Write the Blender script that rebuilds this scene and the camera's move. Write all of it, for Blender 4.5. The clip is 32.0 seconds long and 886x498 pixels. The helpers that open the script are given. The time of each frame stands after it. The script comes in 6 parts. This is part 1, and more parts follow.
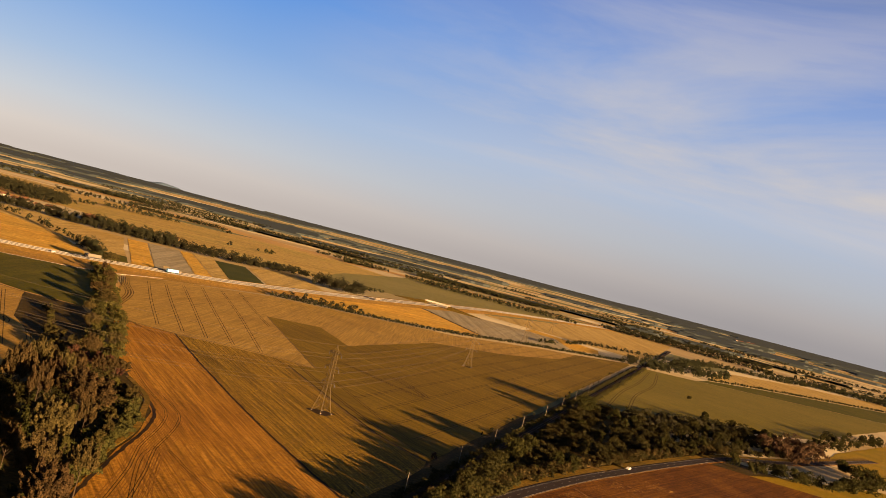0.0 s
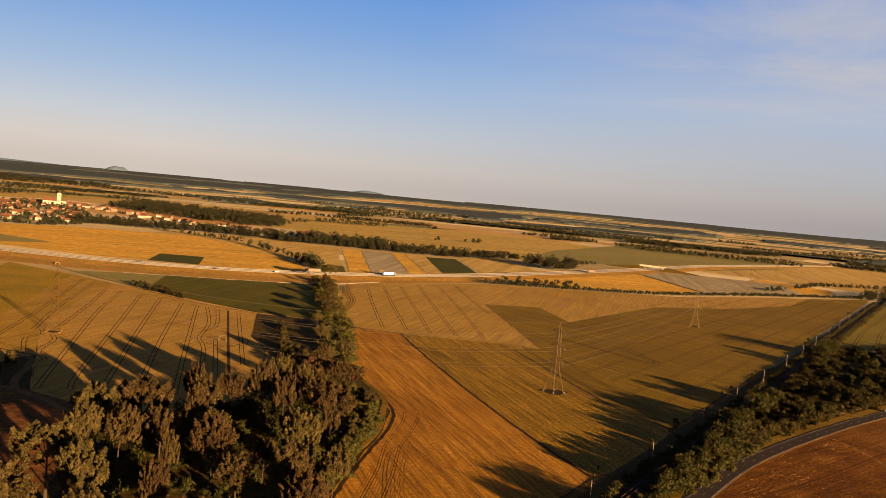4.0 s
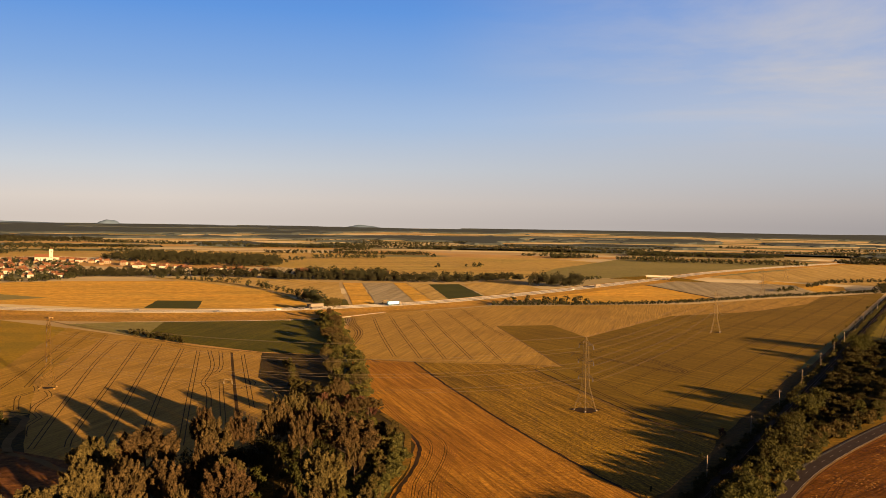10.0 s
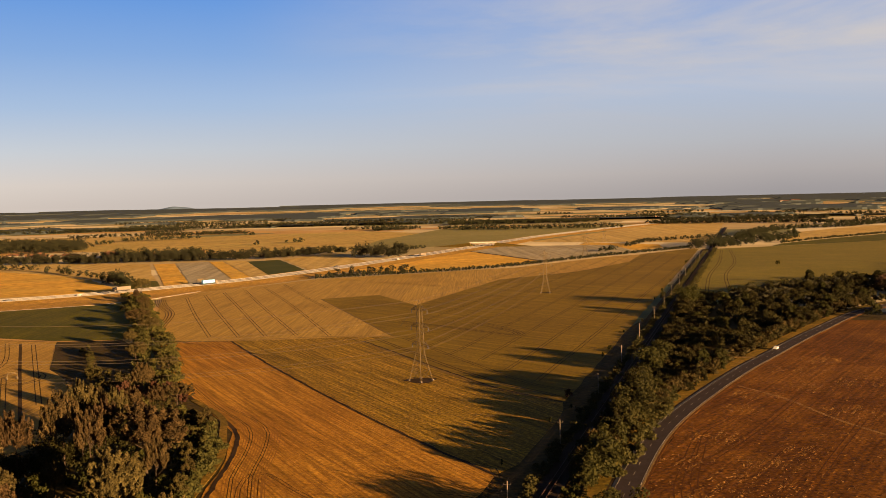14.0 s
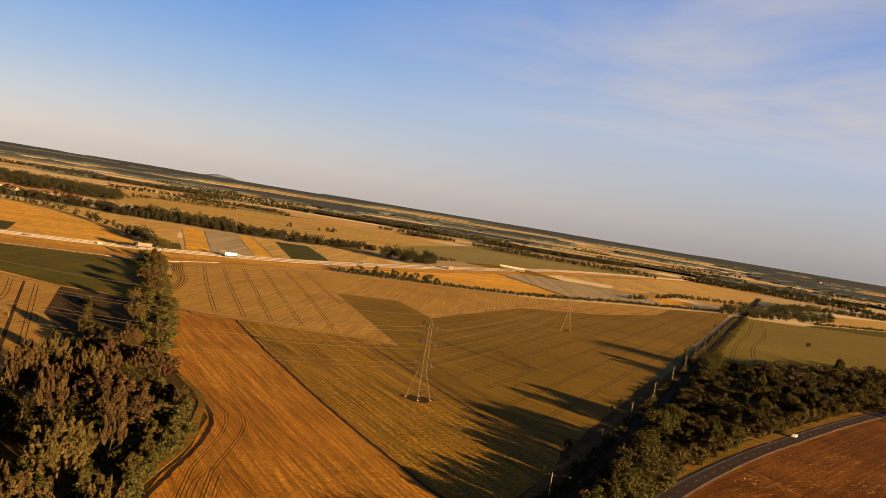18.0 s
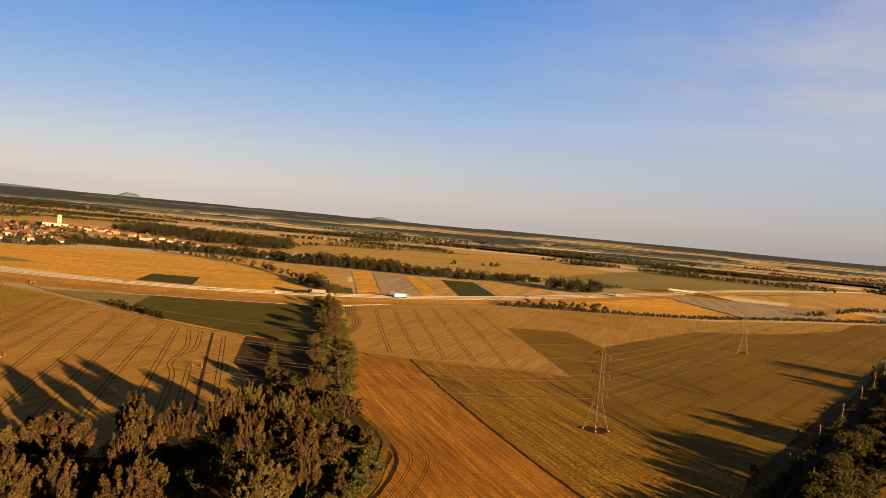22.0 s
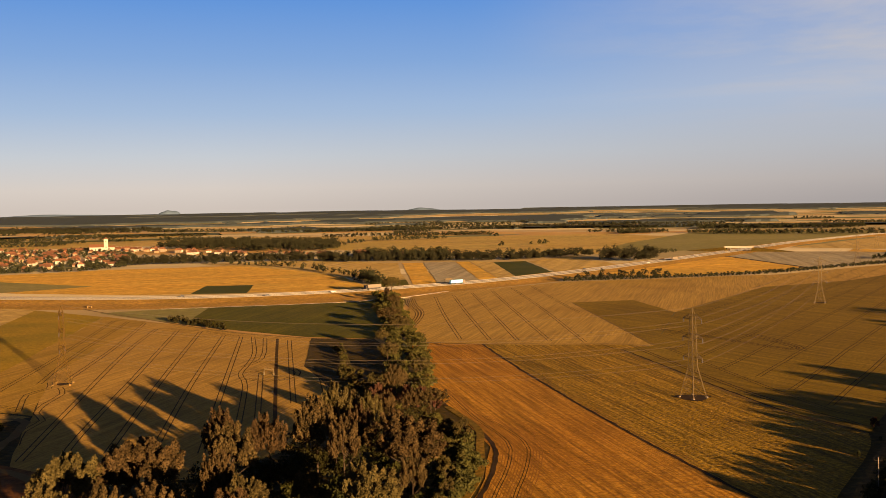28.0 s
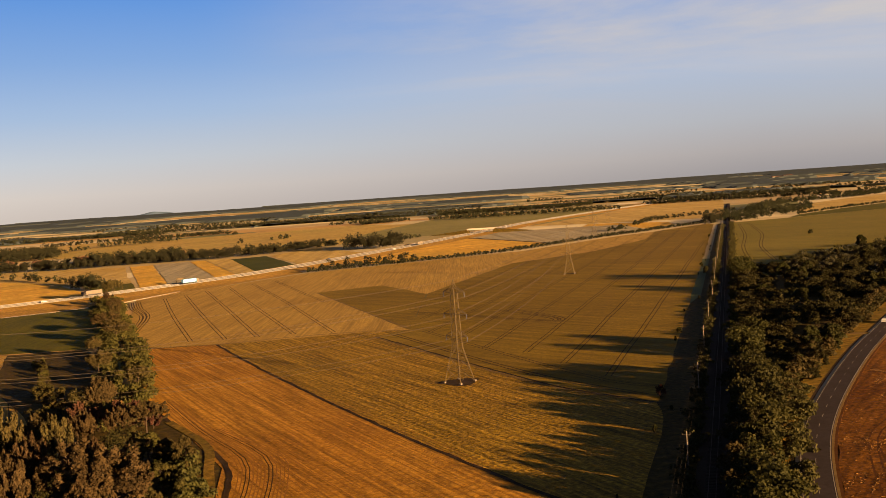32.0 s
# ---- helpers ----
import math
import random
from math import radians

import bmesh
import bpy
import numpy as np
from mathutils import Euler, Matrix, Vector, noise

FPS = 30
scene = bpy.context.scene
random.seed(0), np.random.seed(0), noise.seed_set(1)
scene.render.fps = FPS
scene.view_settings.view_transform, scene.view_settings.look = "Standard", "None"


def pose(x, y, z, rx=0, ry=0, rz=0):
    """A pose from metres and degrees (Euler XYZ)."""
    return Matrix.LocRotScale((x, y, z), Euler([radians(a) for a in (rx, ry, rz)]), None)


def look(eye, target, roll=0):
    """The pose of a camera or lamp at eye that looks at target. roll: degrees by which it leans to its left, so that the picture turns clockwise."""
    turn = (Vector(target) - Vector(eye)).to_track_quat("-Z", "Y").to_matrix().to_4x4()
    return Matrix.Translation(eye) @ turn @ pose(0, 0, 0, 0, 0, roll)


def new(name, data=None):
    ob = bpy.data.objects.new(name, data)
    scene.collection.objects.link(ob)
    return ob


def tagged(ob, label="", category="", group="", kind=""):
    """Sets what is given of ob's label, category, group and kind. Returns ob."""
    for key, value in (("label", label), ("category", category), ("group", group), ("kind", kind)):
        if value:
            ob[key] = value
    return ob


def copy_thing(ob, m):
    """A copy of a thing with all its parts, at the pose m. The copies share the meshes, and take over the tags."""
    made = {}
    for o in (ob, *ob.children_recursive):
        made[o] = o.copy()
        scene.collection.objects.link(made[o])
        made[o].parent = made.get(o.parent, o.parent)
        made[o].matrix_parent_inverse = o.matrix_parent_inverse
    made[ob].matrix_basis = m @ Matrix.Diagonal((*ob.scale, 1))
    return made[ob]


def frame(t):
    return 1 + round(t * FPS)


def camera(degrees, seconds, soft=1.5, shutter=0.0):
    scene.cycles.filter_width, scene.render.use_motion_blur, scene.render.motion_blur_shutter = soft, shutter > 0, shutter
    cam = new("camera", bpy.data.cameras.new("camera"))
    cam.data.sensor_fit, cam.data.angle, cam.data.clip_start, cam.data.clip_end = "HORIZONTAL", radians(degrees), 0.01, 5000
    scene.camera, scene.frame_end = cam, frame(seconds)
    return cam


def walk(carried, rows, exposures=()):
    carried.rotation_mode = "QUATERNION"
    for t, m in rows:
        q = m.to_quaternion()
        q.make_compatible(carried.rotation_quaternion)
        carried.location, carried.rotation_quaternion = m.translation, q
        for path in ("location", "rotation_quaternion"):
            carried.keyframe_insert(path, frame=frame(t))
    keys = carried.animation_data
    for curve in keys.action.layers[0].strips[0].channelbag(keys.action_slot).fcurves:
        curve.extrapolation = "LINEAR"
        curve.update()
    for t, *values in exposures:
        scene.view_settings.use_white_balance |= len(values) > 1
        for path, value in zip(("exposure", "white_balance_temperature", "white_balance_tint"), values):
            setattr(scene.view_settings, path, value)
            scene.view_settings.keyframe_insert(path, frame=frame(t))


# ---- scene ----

# ================= camera and its way =================
cam = camera(47.07, 32.0, soft=0.5)


def aim(x, y, z, yaw, pitch, roll):
    """Eye, heading to the left of +y, tilt up and lean, in metres and degrees."""
    a, b = radians(yaw), radians(pitch)
    way = Vector((-math.sin(a) * math.cos(b), math.cos(a) * math.cos(b), math.sin(b)))
    return look((x, y, z), Vector((x, y, z)) + 100 * way, roll)


PATH = [
    (0.0, 4.6, -31.2, 91.6, -12.58, 0.02, 14.51),
    (0.5, 4.0, -34.5, 91.0, -9.50, 0.49, 11.91),
    (1.0, 4.1, -37.5, 91.4, -6.16, 0.22, 7.79),
    (1.5, 3.6, -39.1, 92.2, -4.79, -0.45, 7.95),
    (2.0, 3.1, -38.5, 92.7, -5.15, -0.94, 7.94),
    (2.5, 2.8, -36.6, 92.7, -4.29, -1.45, 6.58),
    (3.0, 3.3, -33.5, 92.4, -2.65, -2.07, 5.53),
    (3.5, 3.9, -29.8, 91.9, -1.82, -2.87, 5.71),
    (4.0, 4.0, -26.4, 91.0, -1.42, -3.17, 5.31),
    (4.5, 4.2, -23.4, 90.5, -0.73, -3.24, 4.47),
    (6.5, 2.5, -12.6, 87.9, 0.07, -2.98, 2.89),
    (7.0, 2.0, -9.9, 87.4, -0.15, -2.81, 2.25),
    (7.5, 1.5, -7.4, 86.4, -0.16, -2.49, 2.30),
    (8.0, 0.7, -5.1, 85.8, -0.51, -2.26, 2.34),
    (8.5, 0.2, -2.7, 85.2, -0.31, -1.70, 1.97),
    (9.0, 0.0, 0.0, 84.8, 0.00, -1.45, 0.83),
    (9.5, -0.8, 1.9, 84.3, -0.27, -1.38, 2.23),
    (10.0, -2.1, 3.0, 84.2, -1.54, -1.51, 0.88),
    (10.5, -3.4, 4.1, 84.4, -2.37, -1.78, -0.30),
    (11.0, -4.4, 6.5, 84.8, -3.49, -2.53, -1.79),
    (11.5, -4.5, 11.2, 84.1, -4.61, -3.26, -2.49),
    (12.0, -3.7, 18.3, 82.6, -5.74, -3.90, -2.47),
    (12.5, -2.4, 26.4, 80.6, -7.05, -3.93, -2.21),
    (13.0, -1.4, 34.3, 78.7, -8.56, -3.85, -2.38),
    (13.5, 0.2, 40.8, 77.1, -9.95, -3.43, -1.98),
    (14.0, 1.9, 46.2, 75.6, -11.54, -2.87, -1.36),
    (14.5, 3.3, 50.5, 74.8, -12.15, -2.40, -2.43),
    (16.5, 8.9, 64.4, 75.0, -12.34, -1.48, 6.73),
    (17.0, 9.6, 66.3, 74.8, -11.63, -1.28, 7.62),
    (17.5, 9.7, 66.8, 74.9, -9.91, -1.55, 8.05),
    (18.0, 9.2, 66.6, 75.4, -9.64, -2.21, 9.35),
    (18.5, 8.3, 65.7, 75.7, -9.17, -2.86, 9.11),
    (19.0, 7.8, 64.4, 75.6, -7.43, -3.18, 7.72),
    (19.5, 8.1, 63.6, 75.7, -5.18, -3.16, 7.42),
    (20.0, 8.3, 63.6, 75.8, -4.02, -3.13, 5.76),
    (20.5, 8.1, 64.1, 76.0, -3.35, -2.85, 5.64),
    (21.0, 7.7, 63.9, 76.1, -2.78, -2.33, 5.94),
    (21.5, 7.2, 62.8, 76.3, -1.62, -1.80, 5.27),
    (22.0, 6.9, 61.1, 76.6, -0.35, -1.59, 5.27),
    (22.5, 5.5, 59.9, 77.1, 0.09, -1.71, 6.20),
    (23.0, 3.4, 58.5, 77.6, -0.01, -1.84, 6.57),
    (23.5, 1.7, 55.6, 78.8, 0.87, -1.91, 5.52),
    (24.0, 1.0, 51.5, 79.5, 2.67, -1.86, 6.41),
    (24.5, 0.2, 48.8, 79.8, 3.87, -1.99, 6.60),
    (25.0, -1.1, 49.0, 79.7, 4.28, -2.25, 5.63),
    (25.5, -2.4, 52.4, 79.1, 5.43, -2.20, 3.67),
    (27.5, -3.4, 74.7, 74.4, 2.94, -2.10, -0.61),
    (28.0, -4.1, 79.6, 73.3, 1.92, -2.45, -1.00),
    (28.5, -4.3, 83.9, 73.4, 1.44, -3.09, -1.74),
    (29.0, -5.2, 88.7, 72.5, 0.22, -3.39, -3.02),
    (29.5, -5.9, 95.0, 71.4, -1.77, -3.54, -4.34),
    (30.0, -5.3, 103.4, 69.5, -3.54, -3.55, -4.68),
    (30.5, -3.7, 112.8, 67.7, -5.64, -3.56, -5.07),
    (31.0, -2.4, 121.6, 66.0, -7.74, -3.54, -5.88),
    (31.5, -1.0, 129.8, 64.1, -9.96, -3.39, -4.65),
    (32.0, 2.3, 138.2, 62.2, -12.43, -3.18, -3.97),
]
walk(cam, [(r[0], aim(*r[1:])) for r in PATH], exposures=[(0.0, 2.63), (4.0, 2.57), (9.0, 2.61), (19.0, 2.62), (28.0, 2.55), (32.0, 2.60)])

# ================= sky and sun =================
SUN_EL, SUN_FROM = radians(7.1), Vector((0.545, -0.838))      # low evening sun, behind and to the right
SKY_STRENGTH, SUN_STRENGTH = 0.03, 5.0


def make_world():
    w = bpy.data.worlds.new("evening_sky")
    scene.world = w
    w.use_nodes = True
    nt = w.node_tree
    N, L = nt.nodes, nt.links
    N.clear()
    out, bg = N.new("ShaderNodeOutputWorld"), N.new("ShaderNodeBackground")
    sky = N.new("ShaderNodeTexSky")
    sky.sky_type, sky.sun_disc = "NISHITA", False
    sky.sun_elevation = SUN_EL
    sky.sun_rotation = math.atan2(SUN_FROM.x, SUN_FROM.y)
    sky.air_density, sky.dust_density, sky.ozone_density = 1.0, 0.6, 3.0
    tc, sep = N.new("ShaderNodeTexCoord"), N.new("ShaderNodeSeparateXYZ")
    L.new(tc.outputs["Generated"], sep.inputs[0])
    # clear evening air: warm haze low down, deep blue above
    grad = N.new("ShaderNodeValToRGB")
    el = grad.color_ramp.elements
    el[0].position, el[0].color = 0.0, (0.80, 0.69, 0.62, 1)
    el[1].position, el[1].color = 1.0, (0.012, 0.016, 0.028, 1)
    for p, col in ((0.02, (0.86, 0.76, 0.70)), (0.05, (0.71, 0.74, 0.81)), (0.09, (0.47, 0.61, 0.86)), (0.14, (0.28, 0.47, 0.86)), (0.20, (0.135, 0.35, 0.86)), (0.27, (0.075, 0.23, 0.72)), (0.42, (0.022, 0.034, 0.07))):
        e = el.new(p); e.color = (*col, 1)
    L.new(sep.outputs["Z"], grad.inputs[0])
    up = N.new("ShaderNodeVectorMath"); up.operation = "SCALE"; up.inputs["Scale"].default_value = 4.6
    L.new(grad.outputs[0], up.inputs[0])
    m0 = N.new("ShaderNodeMixRGB"); m0.inputs[0].default_value = 0.93
    L.new(sky.outputs[0], m0.inputs[1]); L.new(up.outputs[0], m0.inputs[2])
    # thin streaky cirrus, stretched along the wind, denser towards the east
    mp = N.new("ShaderNodeMapping")
    mp.inputs["Rotation"].default_value = (0.0, radians(22), radians(-20))
    mp.inputs["Scale"].default_value = (1.6, 1.6, 9.0)
    nz = N.new("ShaderNodeTexNoise")
    nz.inputs["Scale"].default_value, nz.inputs["Detail"].default_value = 1.1, 8.0
    nz.inputs["Roughness"].default_value, nz.inputs["Distortion"].default_value = 0.6, 0.7
    ramp = N.new("ShaderNodeMapRange")
    ramp.inputs["From Min"].default_value, ramp.inputs["From Max"].default_value = 0.40, 0.62
    side = N.new("ShaderNodeMapRange")
    side.inputs["From Min"].default_value, side.inputs["From Max"].default_value = -0.02, 0.34
    side.interpolation_type = "SMOOTHSTEP"
    low = N.new("ShaderNodeMapRange")
    low.inputs["From Min"].default_value, low.inputs["From Max"].default_value = 0.02, 0.10
    mul = N.new("ShaderNodeMath"); mul.operation = "MULTIPLY"
    mul2 = N.new("ShaderNodeMath"); mul2.operation = "MULTIPLY"
    veil = N.new("ShaderNodeMath"); veil.operation = "MULTIPLY"; veil.inputs[1].default_value = 0.9
    mix = N.new("ShaderNodeMixRGB"); mix.inputs["Color2"].default_value = (3.3, 3.1, 3.08, 1)
    L.new(tc.outputs["Generated"], mp.inputs["Vector"]); L.new(mp.outputs["Vector"], nz.inputs["Vector"])
    L.new(nz.outputs["Fac"], ramp.inputs["Value"]); L.new(sep.outputs["X"], side.inputs["Value"]); L.new(sep.outputs["Z"], low.inputs["Value"])
    base = N.new("ShaderNodeMath"); base.operation = "MULTIPLY_ADD"
    base.inputs[1].default_value, base.inputs[2].default_value = 0.64, 0.42
    L.new(ramp.outputs[0], base.inputs[0])
    L.new(base.outputs[0], mul.inputs[0]); L.new(side.outputs[0], mul.inputs[1])
    high = N.new("ShaderNodeMapRange")
    high.inputs["From Min"].default_value, high.inputs["From Max"].default_value = 0.14, 0.33
    high.inputs["To Min"].default_value, high.inputs["To Max"].default_value = 1.0, 0.30
    L.new(sep.outputs["Z"], high.inputs["Value"])
    lh = N.new("ShaderNodeMath"); lh.operation = "MULTIPLY"
    L.new(low.outputs[0], lh.inputs[0]); L.new(high.outputs[0], lh.inputs[1])
    L.new(mul.outputs[0], mul2.inputs[0]); L.new(lh.outputs[0], mul2.inputs[1])
    L.new(mul2.outputs[0], veil.inputs[0]); L.new(veil.outputs[0], mix.inputs["Fac"])
    L.new(m0.outputs[0], mix.inputs["Color1"])
    # the horizon greys towards the east
    gz = N.new("ShaderNodeMapRange"); gz.inputs["From Min"].default_value, gz.inputs["From Max"].default_value = 0.10, 0.0
    gm = N.new("ShaderNodeMath"); gm.operation = "MULTIPLY"
    gx = N.new("ShaderNodeMapRange"); gx.inputs["From Min"].default_value, gx.inputs["From Max"].default_value = -0.25, 0.5
    gx.inputs["To Max"].default_value = 0.75
    L.new(sep.outputs["Z"], gz.inputs["Value"]); L.new(sep.outputs["X"], gx.inputs["Value"])
    L.new(gz.outputs[0], gm.inputs[0]); L.new(gx.outputs[0], gm.inputs[1])
    mg = N.new("ShaderNodeMixRGB"); mg.inputs["Color2"].default_value = (1.40, 1.36, 1.48, 1)
    L.new(gm.outputs[0], mg.inputs["Fac"]); L.new(mix.outputs[0], mg.inputs["Color1"])
    L.new(mg.outputs[0], bg.inputs["Color"])
    bg.inputs["Strength"].default_value = SKY_STRENGTH
    L.new(bg.outputs[0], out.inputs[0])


make_world()
sun_data = bpy.data.lights.new("sun", "SUN")
sun_data.energy, sun_data.angle, sun_data.color = SUN_STRENGTH, radians(0.53), (1.0, 0.61, 0.26)
sun = new("sun", sun_data)
sun.matrix_world = look((SUN_FROM.x * 900, SUN_FROM.y * 900, 900 * math.tan(SUN_EL)), (0, 0, 0))

# ================= materials =================


def surface(name, c1, c2, scale=0.5, rough=0.9, c3=None, big=0.01, bump=0.0, bump_scale=None, rows=None, per_island=0.0, metal=0.0, stain=0.5, grain=0, grain_scale=0.9):
    """Two-scale mottled surface. rows: (heading, spacing, depth) of drilled rows in a crop. c3: colour of the large stains."""
    m = bpy.data.materials.new(name)
    m.use_nodes = True
    nt = m.node_tree
    N, L = nt.nodes, nt.links
    bs = N["Principled BSDF"]
    bs.inputs["Roughness"].default_value, bs.inputs["Metallic"].default_value = rough, metal
    bs.inputs["Specular IOR Level"].default_value = 0.055 if rough > 0.88 else 0.1
    tc = N.new("ShaderNodeTexCoord")
    n1 = N.new("ShaderNodeTexNoise")
    n1.inputs["Scale"].default_value, n1.inputs["Detail"].default_value, n1.inputs["Roughness"].default_value = scale, 5.0, 0.65
    L.new(tc.outputs["Object"], n1.inputs["Vector"])
    cr = N.new("ShaderNodeMapRange")
    cr.inputs["From Min"].default_value, cr.inputs["From Max"].default_value = 0.3, 0.7
    L.new(n1.outputs["Fac"], cr.inputs["Value"])
    mx = N.new("ShaderNodeMixRGB")
    mx.inputs["Color1"].default_value, mx.inputs["Color2"].default_value = (*c1, 1), (*c2, 1)
    L.new(cr.outputs[0], mx.inputs["Fac"])
    col = mx.outputs[0]
    if c3:
        n2 = N.new("ShaderNodeTexNoise")
        n2.inputs["Scale"].default_value, n2.inputs["Detail"].default_value = big, 4.0
        n2.inputs["Distortion"].default_value = 0.6
        L.new(tc.outputs["Object"], n2.inputs["Vector"])
        r2 = N.new("ShaderNodeMapRange")
        r2.inputs["From Min"].default_value, r2.inputs["From Max"].default_value = 0.42, 0.68
        r2.inputs["To Max"].default_value = stain
        L.new(n2.outputs["Fac"], r2.inputs["Value"])
        m2 = N.new("ShaderNodeMixRGB")
        m2.inputs["Color2"].default_value = (*c3, 1)
        L.new(r2.outputs[0], m2.inputs["Fac"]); L.new(col, m2.inputs["Color1"])
        col = m2.outputs[0]
    if grain:
        n4 = N.new("ShaderNodeTexNoise")
        n4.inputs["Scale"].default_value, n4.inputs["Detail"].default_value, n4.inputs["Roughness"].default_value = grain_scale, 3.0, 0.7
        L.new(tc.outputs["Object"], n4.inputs["Vector"])
        g4 = N.new("ShaderNodeMapRange")
        g4.inputs["From Min"].default_value, g4.inputs["From Max"].default_value = 0.3, 0.7
        g4.inputs["To Min"].default_value, g4.inputs["To Max"].default_value = 1 - grain, 1 + grain
        L.new(n4.outputs["Fac"], g4.inputs["Value"])
        m4 = N.new("ShaderNodeMixRGB"); m4.blend_type = "MULTIPLY"; m4.inputs[0].default_value = 1.0
        L.new(col, m4.inputs[1]); L.new(g4.outputs[0], m4.inputs[2])
        col = m4.outputs[0]
    if rows:
        heading, spacing, depth = rows
        for width, run, share in ((spacing, 45.0, 1.0), (spacing * 4.5, 40.0, 0.4)):
            mp = N.new("ShaderNodeMapping")
            mp.vector_type = "TEXTURE"
            mp.inputs["Rotation"].default_value = (0, 0, radians(-heading))
            mp.inputs["Scale"].default_value = (width, width * run, 1)
            L.new(tc.outputs["Object"], mp.inputs["Vector"])
            ns = N.new("ShaderNodeTexNoise")
            ns.inputs["Scale"].default_value, ns.inputs["Detail"].default_value, ns.inputs["Roughness"].default_value = 0.8, 3.0, 0.6
            L.new(mp.outputs[0], ns.inputs["Vector"])
            sr = N.new("ShaderNodeMapRange")
            sr.inputs["From Min"].default_value, sr.inputs["From Max"].default_value = 0.36, 0.64
            sr.inputs["To Min"].default_value, sr.inputs["To Max"].default_value = 1 - depth * share, 1 + depth * share * 0.55
            L.new(ns.outputs["Fac"], sr.inputs["Value"])
            m3 = N.new("ShaderNodeMixRGB"); m3.blend_type = "MULTIPLY"; m3.inputs[0].default_value = 1.0
            L.new(col, m3.inputs[1]); L.new(sr.outputs[0], m3.inputs[2])
            col = m3.outputs[0]
    if per_island:
        g = N.new("ShaderNodeNewGeometry")
        oi = N.new("ShaderNodeObjectInfo")
        ad = N.new("ShaderNodeMath"); ad.operation = "ADD"
        L.new(g.outputs["Random Per Island"], ad.inputs[0]); L.new(oi.outputs["Random"], ad.inputs[1])
        fr = N.new("ShaderNodeMapRange")
        fr.inputs["From Max"].default_value = 2.0
        fr.inputs["To Min"].default_value, fr.inputs["To Max"].default_value = 1 - per_island, 1 + per_island
        L.new(ad.outputs[0], fr.inputs["Value"])
        hs = N.new("ShaderNodeHueSaturation")
        L.new(fr.outputs[0], hs.inputs["Value"]); L.new(col, hs.inputs["Color"])
        hr = N.new("ShaderNodeMapRange")
        hr.inputs["To Min"].default_value, hr.inputs["To Max"].default_value = 0.5 - per_island * 0.06, 0.5 + per_island * 0.06
        L.new(oi.outputs["Random"], hr.inputs["Value"]); L.new(hr.outputs[0], hs.inputs["Hue"])
        col = hs.outputs[0]
    L.new(col, bs.inputs["Base Color"])
    if bump:
        nb = N.new("ShaderNodeTexNoise")
        nb.inputs["Scale"].default_value, nb.inputs["Detail"].default_value = bump_scale or scale, 6.0
        L.new(tc.outputs["Object"], nb.inputs["Vector"])
        b = N.new("ShaderNodeBump")
        b.inputs["Distance"].default_value, b.inputs["Strength"].default_value = bump, 0.6
        L.new(nb.outputs["Fac"], b.inputs["Height"]); L.new(b.outputs[0], bs.inputs["Normal"])
    return m


def leaf_material(name, c1, c2, tint=0.35):
    m = surface(name, c1, c2, scale=0.35, rough=0.75, per_island=tint)
    N, L = m.node_tree.nodes, m.node_tree.links
    bs = N["Principled BSDF"]
    tr = N.new("ShaderNodeBsdfTranslucent")
    L.new(bs.inputs["Base Color"].links[0].from_socket, tr.inputs["Color"])
    mx = N.new("ShaderNodeMixShader")
    mx.inputs[0].default_value = 0.25
    L.new(bs.outputs[0], mx.inputs[1]); L.new(tr.outputs[0], mx.inputs[2])
    L.new(mx.outputs[0], N["Material Output"].inputs[0])
    return m


